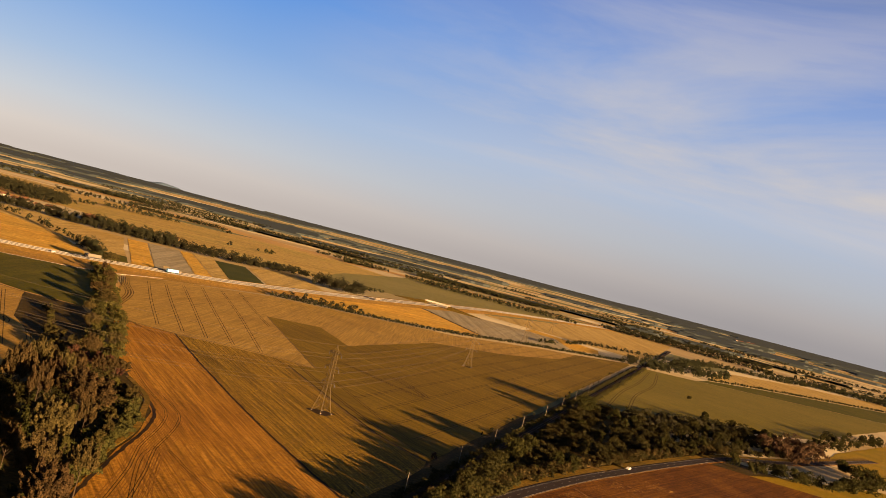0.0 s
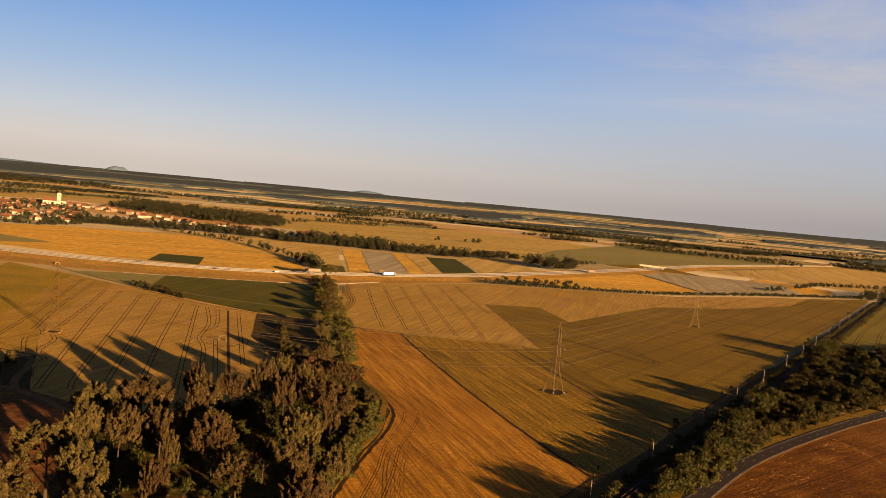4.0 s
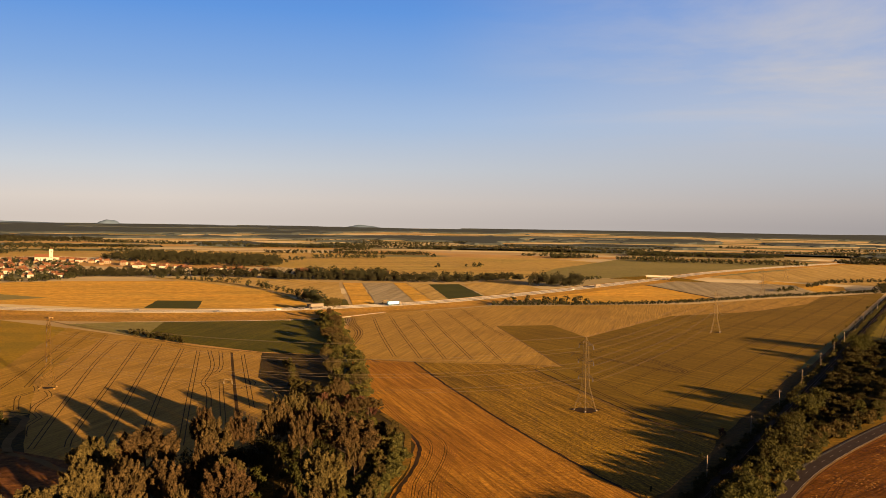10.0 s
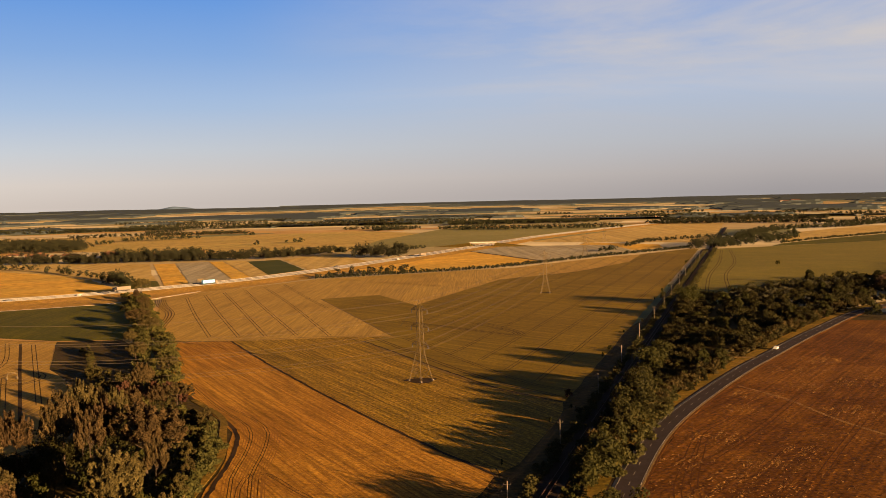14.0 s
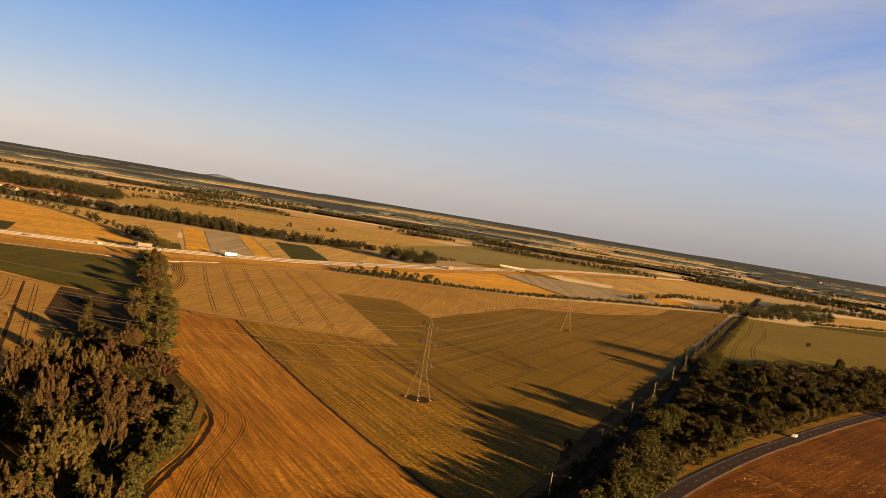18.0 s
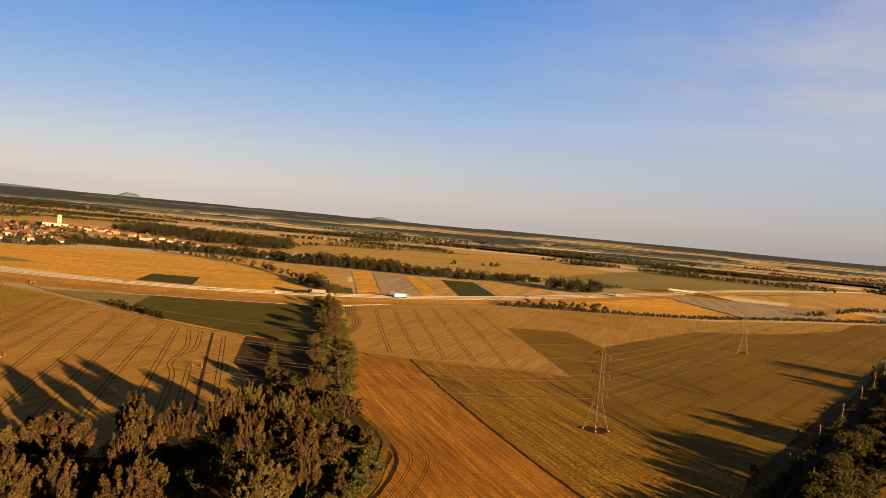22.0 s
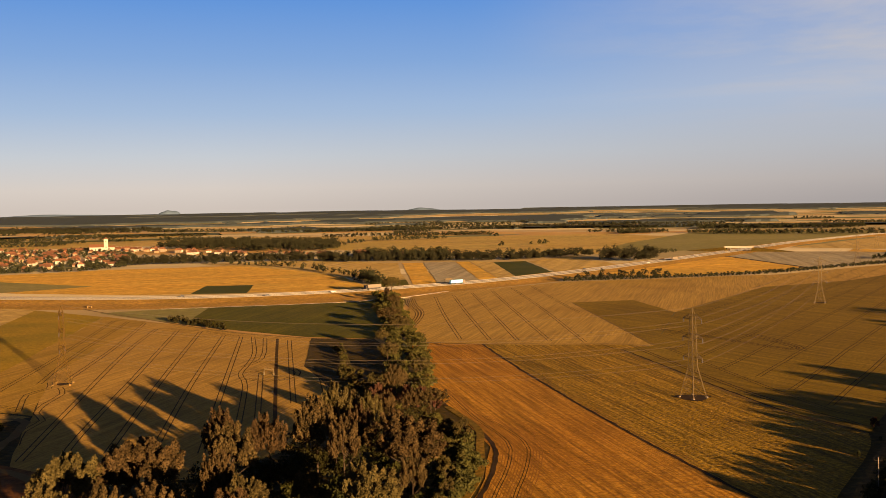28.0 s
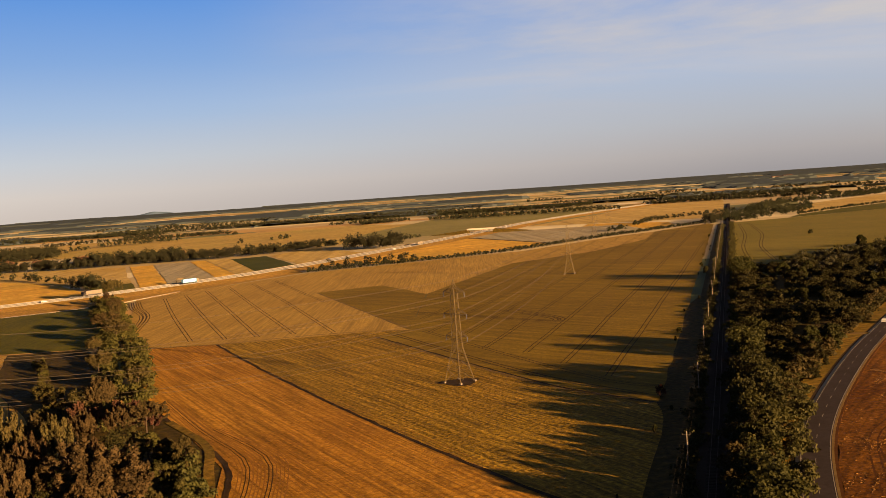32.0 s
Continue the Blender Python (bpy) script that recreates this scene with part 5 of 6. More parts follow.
def build_church():
    e = new("church")
    bm = bmesh.new(); box(bm, -15, 6, -6, 6, -0.5, 9.5)
    part("nave", bm, M_WALL_B, e)
    bm = bmesh.new()
    v = [bm.verts.new(p) for p in ((-15.5, -6.6, 9.4), (6.5, -6.6, 9.4), (6.5, 6.6, 9.4), (-15.5, 6.6, 9.4), (-15.2, 0, 14.5), (6.2, 0, 14.5))]
    for f in ((0, 1, 5, 4), (2, 3, 4, 5), (1, 2, 5), (3, 0, 4), (3, 2, 1, 0)):
        bm.faces.new([v[i] for i in f])
    part("roof", bm, M_ROOF_A, e)
    bm = bmesh.new(); box(bm, 6, 12, -3, 3, -0.5, 23)
    part("tower", bm, M_WALL_B, e)
    bm = bmesh.new(); box(bm, 5.8, 12.2, -3.2, 3.2, 23, 23.6)
    part("cornice", bm, M_WALL_A, e)
    bm = bmesh.new()
    b = [bm.verts.new(p) for p in ((6, -3, 23.6), (12, -3, 23.6), (12, 3, 23.6), (6, 3, 23.6))]
    t = bm.verts.new((9, 0, 27))
    for i in range(4):
        bm.faces.new((b[i], b[(i + 1) % 4], t))
    part("spire", bm, M_ROOF_B, e)
    for z in (8, 18):
        bm = bmesh.new(); box(bm, 8.3, 9.7, -3.05, -2.9, z, z + 2.6)
        part("window", bm, M_PANE, e)
    for x in (-12, -7, -2):
        bm = bmesh.new(); box(bm, x, x + 1.3, -6.05, -5.9, 3.5, 7.5)
        part("window", bm, M_PANE, e)
    return tagged(e, "white village church with a square tower", "church")


church = build_church()
church.matrix_basis = pose(-672, 1860, 0, 0, 0, 18) @ Matrix.Diagonal((1.15, 1.15, 1.05, 1))


def build_hall(w, d, h):
    e = new("long_hall")
    bm = bmesh.new(); box(bm, -w / 2, w / 2, -d / 2, d / 2, -0.5, h)
    part("wall", bm, M_WALL_B, e)
    bm = bmesh.new()
    v = [bm.verts.new(p) for p in ((-w / 2 - 0.4, -d / 2 - 0.4, h), (w / 2 + 0.4, -d / 2 - 0.4, h), (w / 2 + 0.4, d / 2 + 0.4, h), (-w / 2 - 0.4, d / 2 + 0.4, h), (-w / 2 - 0.4, 0, h + 2.2), (w / 2 + 0.4, 0, h + 2.2))]
    for f in ((0, 1, 5, 4), (2, 3, 4, 5), (1, 2, 5), (3, 0, 4), (3, 2, 1, 0)):
        bm.faces.new([v[i] for i in f])
    part("roof", bm, M_ROOF_B, e)
    return tagged(e, "long white farm hall with a low roof", "hall", "farm halls")


hall = build_hall(44, 12, 5)
hall.matrix_basis = pose(2040, 3560, land_z(2040, 3560), 0, 0, 10)
for x, y, a in ((2110, 3600, 10),):
    copy_thing(hall, pose(x, y, land_z(x, y), 0, 0, a))

thicket("village_trees", scatter(VILLAGE, 620, 41), 7.0, 0.59, 171, M_LEAF_FAR, "dark garden trees between the houses", "trees", 41)
thicket("village_trees", along([(-480, 1436), (-393, 1456), (-325, 1482), (-235, 1476), (-177, 1440), (-100, 1440), (-35, 1425), (53, 1430), (110, 1480), (150, 1505)], 1.5, 13, 42), 10.5, 0.63, 209, M_LEAF_FAR, "dense belt of dark trees below the village street", "trees", 42)
thicket("village_trees", along([(-500, 1520), (-400, 1560), (-300, 1580), (-180, 1560), (-60, 1540), (60, 1540)], 4.0, 26, 46), 10.0, 0.66, 171, M_LEAF_FAR, "dark trees behind the village street", "trees", 46)
thicket("village_trees", along([(-640, 1290), (-520, 1300), (-480, 1340), (-472, 1425)], 4, 10, 43), 7.0, 0.66, 152, M_LEAF_FAR, "garden trees at the edge of the village", "trees", 43)
thicket("village_wood", scatter([(-610, 1990), (-420, 1840), (-262, 1760), (-240, 1880), (-300, 2140), (-640, 2320)], 620, 44), 14.0, 0.86, 171, M_LEAF_FAR, "large dark wood behind the village", "woodland", 44)
thicket("village_trees", scatter([(-150, 1450), (-50, 1440), (-40, 1540), (-170, 1560)], 70, 45), 14.0, 0.86, 190, M_LEAF_FAR, "dense dark trees at the end of the village", "trees", 45)
for k, (a, b, tall) in enumerate((((-225, 2230), (-75, 2290), 12.0), ((-262, 2120), (-236, 2140), 9.0), ((32, 2420), (48, 2425), 10.0), ((30, 1885), (40, 1890), 7.0), ((98, 1915), (120, 1925), 8.0), ((-225, 2760), (-135, 2900), 8.0),
                               ((480, 2430), (660, 2560), 8.0), ((-900, 2480), (-820, 2470), 9.0), ((-760, 2500), (-690, 2480), 11.0), ((-380, 2560), (-300, 2540), 9.0))):
    thicket("field_trees", along([a, b], 4.5, 7, 50 + k), tall, 0.79, 133, M_LEAF_FAR, "row of trees between far fields", "woodland", 50 + k)
for k, (poly, n, tall) in enumerate((([(-1480, 3080), (-1000, 3160), (-990, 3260), (-1480, 3280)], 420, 11.0), ([(-640, 2980), (-160, 2960), (-100, 3060), (-640, 3080)], 330, 10.0), ([(60, 3000), (420, 2900), (470, 2960), (80, 3080)], 230, 10.0),
                                     ([(560, 2720), (900, 2620), (1000, 2700), (600, 2830)], 300, 11.0), ([(1080, 2500), (1420, 2300), (1480, 2380), (1120, 2600)], 260, 11.0))):
    thicket("far_wood", scatter(poly, n, 90 + k), tall, 1.12, 87, M_LEAF_FAR, "dark wood between far fields", "woodland", 90 + k)

# far woodland out to the rim of the plain: a canopy that closes up with distance


def smooth_noise(rng, n, m, cn, cm):
    """Smooth random values from 0 to 1 on an n by m grid, from cn by cm cells."""
    g = rng.random((cn + 2, cm + 2))
    u, v = np.linspace(0, cn, n), np.linspace(0, cm, m)
    i, j = u.astype(int), v.astype(int)
    fu, fv = (u - i)[:, None], (v - j)[None, :]
    fu, fv = fu * fu * (3 - 2 * fu), fv * fv * (3 - 2 * fv)
    a, b2 = g[i][:, j], g[i][:, j + 1]
    c2, d2 = g[i + 1][:, j], g[i + 1][:, j + 1]
    return a * (1 - fu) * (1 - fv) + b2 * (1 - fu) * fv + c2 * fu * (1 - fv) + d2 * fu * fv


def build_far_woodland():
    rng = np.random.default_rng(77)
    n, m = 96, 640
    field_of = 0.52 * smooth_noise(rng, n, m, 9, 16) + 0.34 * smooth_noise(rng, n, m, 20, 44) + 0.14 * smooth_noise(rng, n, m, 40, 150)
    bushy = 0.9 + 0.14 * smooth_noise(rng, n, m, 80, 300)
    vs, fs, wooded = [], [], []
    for i in range(n):
        r = 2950 + 1940 * i / (n - 1)
        far = min(1.0, (r - 2480) / 2250)
        for j in range(m):
            a = radians(-78 + 156 * j / (m - 1))
            x, y = r * math.sin(a), r * math.cos(a)
            wood = field_of[i, j] > 0.56 - 0.20 * far ** 2.0
            wooded.append(wood)
            vs.append((x, y, land_z(x, y) + ((7.5 - 3.0 * far) * bushy[i, j] if wood else -1.5)))
    for i in range(n - 1):
        for j in range(m - 1):
            o = i * m + j
            if wooded[o] or wooded[o + 1] or wooded[o + m] or wooded[o + m + 1]:
                fs.append((o, o + 1, o + m + 1, o + m))
    ob = mesh_object("far_woodland", vs, fs, M_HAZED_CANOPY)
    tagged(ob, "far woodland in haze-grey colour, broken by clearings and fields", "woodland", kind="stuff")


build_far_woodland()
BELT_RNG = random.Random(77)
belt_spots = []
for k in range(170):
    r, a = BELT_RNG.uniform(2350, 3500), radians(BELT_RNG.uniform(-62, 62))
    run, turn, deep = BELT_RNG.uniform(60, 420), a + BELT_RNG.uniform(-0.25, 0.25), BELT_RNG.uniform(5, 26)
    for q in range(int(run / 6)):
        u = (q * 6 - run / 2)
        x, y = r * math.sin(a) + u * math.cos(turn) + BELT_RNG.uniform(-4, 4), r * math.cos(a) - u * math.sin(turn) + BELT_RNG.uniform(-deep, deep)
        if not -900 < x < 330 or y > 2560:
            belt_spots.append((x, y))
thicket("far_tree_belts", belt_spots, 9.0, 1.25, 64, M_LEAF_FAR, "scattered dark tree belts between far fields", "woodland", 78, 0.5)

# distant hills on the skyline


def build_hill(name, x, y, w, h, flat, label):
    vs, fs = [], []
    n, m = 24, 6
    g = land_z(x, y) - 6
    d = Vector((x, y)).normalized()
    s = Vector((d.y, -d.x))
    for j in range(m + 1):
        for i in range(n + 1):
            u, v = i / n * 2 - 1, j / m
            prof = max(0.0, 1 - abs(u) ** flat)
            p = Vector((x, y)) + s * u * w / 2 + d * (v - 0.5) * 60
            vs.append((p.x, p.y, g + (h + 6) * prof * math.sin(math.pi * min(1, v * 1.2 + 0.02) * 0.5) * (1 + 0.06 * math.sin(9 * u + 3))))
    for j in range(m):
        for i in range(n):
            o = j * (n + 1) + i
            fs.append((o, o + 1, o + n + 2, o + n + 1))
    tagged(mesh_object(name, vs, fs, M_HAZE_BLUE_HILL), label, "hill", kind="structure")


build_hill("haze_blue_hill", -258, 4855, 230, 14, 1.6, "low wooded hill on the horizon")
build_hill("haze_blue_hill", -1392, 4644, 120, 21, 2.8, "flat-topped distant hill on the horizon")
build_hill("far_ridge", -1850, 4480, 900, 12, 1.5, "long ridge on the horizon, pale with painted haze")

# ================= overpass =================


def build_overpass():
    e = new("overpass")
    a = -34.0
    bm = bmesh.new(); box(bm, -34, 34, -5, 5, 6.6, 7.8)
    part("deck", bm, M_CONCRETE, e)
    for s in (-1, 1):
        bm = bmesh.new(); box(bm, -34, 34, s * 5 - 0.3, s * 5 + 0.3, 7.8, 9.2)
        part("parapet", bm, M_CONCRETE, e, "pale parapet")
        for x in (-20, 0, 20):
            bm = bmesh.new(); strut(bm, (x, s * 3, -0.5), (x, s * 3, 6.6), 1.2, 8)
            part("pier", bm, M_BARRIER, e)
    for s in (-1, 1):
        bm = bmesh.new()
        v = [bm.verts.new(p) for p in ((s * 30, -9, 0), (s * 130, -5, 0), (s * 130, 5, 0), (s * 30, 9, 0), (s * 33, -5, 7.6), (s * 128, -4, 0.4), (s * 128, 4, 0.4), (s * 33, 5, 7.6))]
        for f in ((0, 1, 5, 4), (4, 5, 6, 7), (7, 6, 2, 3), (0, 4, 7, 3), (1, 2, 6, 5)):
            bm.faces.new([v[i] for i in f])
        bmesh.ops.recalc_face_normals(bm, faces=bm.faces)
        part("ramp", bm, M_SHADED_GRASS, e, "grassy approach ramp")
    e.matrix_basis = pose(372, 1552, 0, 0, 0, a + 4) @ Matrix.Diagonal((0.60, 0.8, 0.80, 1))
    return tagged(e, "concrete road bridge over the motorway with white parapets", "bridge", kind="structure")


build_overpass()

# gantry sign over the motorway


def build_gantry(x, y, a):
    e = new("sign_gantry")
    for s in (-1, 1):
        bm = bmesh.new(); box(bm, s * 7 - 0.25, s * 7 + 0.25, -0.25, 0.25, 0, 8)
        part("post", bm, M_STEEL, e)
    bm = bmesh.new(); box(bm, -7, 7, -0.3, 0.3, 7.2, 8)
    part("beam", bm, M_STEEL, e)
    bm = bmesh.new(); box(bm, -5, 4, -0.45, -0.3, 5.6, 8.4)
    part("board", bm, M_STEEL, e)
    e.matrix_basis = pose(x, y, 0.3, 0, 0, a) @ Matrix.Scale(0.62, 4)
    return tagged(e, "grey steel sign gantry over the motorway", "gantry")


build_gantry(-31, 1024, 38)

# ================= vehicles =================


def wheel(x, y, r, w, e):
    bm = bmesh.new()
    strut(bm, (x, y - w / 2, r), (x, y + w / 2, r), 2 * r, 14)
    t = part("wheel", bm, M_TYRE, e)
    bm = bmesh.new()
    strut(bm, (x, y - w / 2 - 0.02, r), (x, y + w / 2 + 0.02, r), 1.1 * r, 10)
    part("rim", bm, M_STEEL, t)


def build_truck(cargo, label):
    e = new("lorry")
    bm = bmesh.new(); box(bm, -13.6, 0, -1.27, 1.27, 1.15, 4.0)
    bmesh.ops.bevel(bm, geom=bm.edges[:], offset=0.06, segments=1)
    part("trailer", bm, cargo, e)
    bm = bmesh.new()
    box(bm, 0.5, 2.7, -1.24, 1.24, 0.7, 3.6)
    bmesh.ops.bevel(bm, geom=bm.edges[:], offset=0.15, segments=2)
    part("cab", bm, M_POLE, e)
    bm = bmesh.new(); box(bm, 2.69, 2.74, -1.05, 1.05, 2.0, 3.0)
    part("windscreen", bm, M_PANE, e)
    bm = bmesh.new(); box(bm, -13.2, 2.4, -0.5, 0.5, 0.7, 1.15)
    part("chassis", bm, M_DARKCAR, e)
    for x in (1.7, -1.2, -9.5, -10.8, -12.1):
        for y in (-1.05, 1.05):
            wheel(x, y, 0.5, 0.35, e)
    return tagged(e, label, "lorry", "vehicles on the motorway")


def build_car(paint, label):
    e = new("car")
    bm = bmesh.new()
    prof = [(-2.1, 0.35), (2.1, 0.35), (2.15, 0.75), (1.1, 0.95), (0.45, 1.42), (-1.2, 1.45), (-1.95, 0.98), (-2.15, 0.7)]
    rings = []
    for y in (-0.86, 0.86):
        rings.append([bm.verts.new((x, y * (0.82 if z > 1.2 else 1), z)) for x, z in prof])
    n = len(prof)
    for i in range(n):
        bm.faces.new((rings[0][i], rings[0][(i + 1) % n], rings[1][(i + 1) % n], rings[1][i]))
    bm.faces.new(rings[0][::-1]); bm.faces.new(rings[1])
    bmesh.ops.recalc_face_normals(bm, faces=bm.faces)
    part("body", bm, paint, e)
    bm = bmesh.new()
    for y in (-0.80, 0.80):
        box(bm, -1.4, 0.5, y - 0.03, y + 0.03, 1.0, 1.32)
    part("side_window", bm, M_PANE, e)
    for x in (-1.3, 1.35):
        for y in (-0.76, 0.76):
            wheel(x, y, 0.33, 0.22, e)
    return tagged(e, label, "car", "vehicles on the roads")


def on_line(line, y, lane, z, back=False):
    for i, (a, b) in enumerate(zip(line, line[1:])):
        if a.x <= y <= b.x:
            t = (y - a.x) / (b.x - a.x)
            p = a.lerp(b, t)
            d = (b - a).normalized()
            p = p + Vector((d.y, -d.x)) * lane
            return pose(p.x, p.y, z, 0, 0, math.degrees(math.atan2(d.y, d.x)) + (180 if back else 0))


lorry_blue = build_truck(M_BLUE, "articulated lorry with a blue tarpaulin trailer")
lorry_blue.matrix_basis = on_line(HIGHWAY, -22, 5.5, 1.02)
lorry_white = build_truck(M_POLE, "articulated lorry with a pale box trailer")
lorry_white.matrix_basis = on_line(HIGHWAY, -98, -5.5, 1.02, True)
copy_thing(lorry_white, on_line(HIGHWAY, 235, 9.5, 1.02))
car_white = build_car(M_WHITE, "small white hatchback car on the road")
car_white.matrix_basis = on_line(ROAD, 252, -1.8, 0.44, True)
car_dark = build_car(M_DARKCAR, "dark saloon car on the motorway")
car_dark.matrix_basis = on_line(HIGHWAY, -180, 9.0, 1.02)
for x, lane, back, src in ((-130, 5.5, False, car_white), (120, -9, True, car_dark), (190, 9, False, car_white), (-250, -6, True, car_dark)):
    copy_thing(src, on_line(HIGHWAY, x, lane, 1.02, back))

# ================= tramlines, tracks and marks in the fields =================


def tramline(name, pts, parent_label, z, width=0.55, gap=1.9, material=M_TRAM, group="tramlines"):
    """A pair of wheel ruts."""
    line = spline(pts, 10)
    vs, fs = [], []
    for d in (-gap / 2, gap / 2):
        A, B = offset(line, d - width / 2), offset(line, d + width / 2)
        o = len(vs)
        for a, b in zip(A, B):
            vs += [(a.x, a.y, z), (b.x, b.y, z)]
        for i in range(len(line) - 1):
            k = o + 2 * i
            fs.append((k, k + 1, k + 3, k + 2))
    ob = mesh_object(name, vs, fs, material)
    return tagged(ob, parent_label, "wheel ruts", group, kind="structure")


def lines_in(poly, through_point, heading, spacing, z, label, count=30, gap=1.9, width=0.32, material=M_TRAM):
    """Parallel tramlines across a field, each one clipped to it."""
    d = Vector((math.sin(radians(heading)), math.cos(radians(heading))))
    n = Vector((d.y, -d.x))
    rng = random.Random(int(spacing * 10))
    for k in range(-count, count + 1):
        c = Vector(through_point) + n * (spacing * k)
        run = []
        for s in range(-90, 91):
            p = c + d * (s * 12.0)
            if inside(p, poly):
                run.append((p.x + rng.uniform(-0.35, 0.35), p.y))
            elif run:
                break
        if len(run) > 3:
            tramline("tramline", run[::2] if len(run) > 6 else run, label, z, width, gap, material)


LEFT_RUTS = "pair of dark wheel ruts through pale wheat"
for pts in ([(-203, 700), (-187, 599), (-158, 457), (-140, 372)], [(-187, 690), (-159, 538), (-135, 405), (-128, 375)], [(-171, 683), (-143, 522), (-117, 381)],
            [(-152, 664), (-126, 506), (-104, 385)], [(-140, 656), (-109, 490), (-88, 380)], [(-133, 655), (-118, 590), (-113, 555), (-110, 525), (-101, 495), (-84, 409)],
            [(-125, 650), (-113, 590), (-110, 562), (-114, 545)], [(-101, 526), (-80, 421)], [(-109, 638), (-74, 457)], [(-96, 634), (-61, 458)], [(-221, 732), (-200, 620), (-183, 512)]):
    tramline("tramline", pts, LEFT_RUTS, FIELD_Z["pale_wheat_field"], 0.42, 2.0)
tramline("tramline", [(-203, 700), (-196, 702), (-187, 694), (-171, 686), (-152, 668), (-140, 659)], "headland wheel ruts along the grassy track", FIELD_Z["pale_wheat_field"], 0.4, 2.0)
tramline("tramline", [(-108, 528), (-98, 540), (-88, 536), (-84, 520), (-92, 505), (-104, 512)], "trampled wheel marks around old footings", FIELD_Z["pale_wheat_field"], 0.6, 2.4)
rut = tramline("dirt_strip", [(-117, 645), (-97, 540), (-76, 432), (-71, 405)], "dark bare strip of soil between wheat plots", FIELD_Z["pale_wheat_field"], 0.8, 0.75)

for pts in ([(-24, 905), (-12, 770), (2, 628)], [(-9, 925), (4, 780), (17, 625)], [(8, 945), (20, 790), (34, 622)], [(26, 965), (40, 800), (52, 615)], [(-38, 890), (-27, 760), (-14, 632)], [(44, 985), (56, 840), (64, 760)]):
    tramline("tramline", pts, "pair of wheel ruts through tan wheat", FIELD_Z["crop_patch"], 0.42, 1.9)
for o in (0, 3, 6):
    tramline("tramline", [(-61 + o, 880), (-56 + o, 830), (-46 + o * 0.7, 771), (-46 + o * 0.5, 700), (-48 + o * 0.4, 645)], "curving wheel ruts along the tree row", FIELD_Z["wheat_field"], 0.5, 1.6)
UNRIPE = [(84, 590), (124, 412), (rail_x(430) - 16, 430), (rail_x(1250) - 16, 1250), (560, 1285), (440, 1200), (290, 1070), (135, 748)]
lines_in(UNRIPE, (110, 462), 29.6, 19.0, FIELD_Z["unripe_field"], "pair of wheel ruts through olive wheat", width=0.45)
tramline("tramline", [(76, 588), (92, 500), (104, 448), (119, 410)], "headland wheel ruts at the field edge", FIELD_Z["unripe_field"], 0.75, 2.1)
tramline("tramline", [(90, 590), (104, 505), (114, 450), (122, 425), (136, 420), (152, 445)], "headland wheel ruts at the field edge", FIELD_Z["unripe_field"], 0.5, 2.0)
for pts in ([(100, 668), (128, 618), (143, 590), (149, 582), (152, 586), (150, 602), (140, 640)], [(100, 664), (126, 616), (140, 590), (148, 578), (155, 583), (154, 602), (146, 640)]):
    tramline("tramline", pts, "hooked wheel ruts where a tractor turned", FIELD_Z["crop_patch"], 0.8, 2.2)
tramline("tramline", [(rail_x(760) + 26, 760), (rail_x(900) + 22, 900), (rail_x(1050) + 26, 1050), (rail_x(1250) + 22, 1250)], "wheel ruts beside the railway", FIELD_Z["right_field"], 0.6, 2.4)
tramline("tramline", [(rail_x(770) + 44, 770), (rail_x(900) + 38, 900), (rail_x(1050) + 44, 1050), (rail_x(1250) + 34, 1250)], "wheel ruts beside the railway", FIELD_Z["right_field"], 0.6, 2.4)
# harvest rows of the stubble field: straight ones, and those that follow the grove
STUBBLE = [(-30, 612), (-4, 604), (72, 312), (40, 220), (14, 200), (8, 300), (12, 349), (8, 400), (-6, 450), (-18, 500)]
for k in range(7):
    o = 1.9 + k * 1.75
    f = 1 - 0.05 * k
    line = [(-22 + o * f, 482), (-10 + o * f, 430), (0.5 + o, 392), (0 + o, 362), (-5 + o, 328), (-6 + o, 300), (-12 + o * 1.2, 250), (-20 + o * 1.3, 200)]
    if k > 3:
        line = line[1:]
    tramline("tramline", line, "curved harvest rows around the grove", FIELD_Z["stubble_field"], 0.26, 0.9, M_TRAM if k in (1, 4) else M_ROW)
for o in (0.0, 2.6, 5.4):
    tramline("tramline", [(1 + o, 262), (0 + o, 296), (0.6 + o, 318 - o), (4 + o * 0.5, 331 - o), (9 - o * 0.2, 329 - o), (15, 312 - o), (26, 285 - o), (40, 245 - o)], "harvest rows that turn back in a loop", FIELD_Z["stubble_field"], 0.24, 1.2, M_TRAM if o == 0 else M_ROW)
lines_in(STUBBLE, (20, 400), -14.2, 6.4, FIELD_Z["stubble_field"], "thin straight harvest rows in stubble", width=0.24, gap=2.2, material=M_ROW)
for pts in ([(62, 330), (70, 318), (66, 300), (54, 285)], [(50, 300), (60, 292), (58, 280), (46, 268)]):
    tramline("tramline", pts, "wheel ruts where a harvester turned", FIELD_Z["stubble_field"], 0.4, 1.8)
for pts in ([(-189, 509), (-183, 494), (-186, 480), (-174, 446)], [(-179, 496), (-172, 481), (-170, 460), (-166, 443), (-158, 430), (-157, 412), (-150, 392)],
            [(-247, 748), (-215, 574), (-200, 480), (-194, 464), (-188, 458), (-174, 450)], [(-236, 745), (-210, 590), (-192, 505)], [(-300, 447), (-230, 450), (-172, 440)]):
    tramline("tramline", pts, "winding headland wheel ruts in the tan wheat", FIELD_Z["south_field"], 0.42, 2.0)
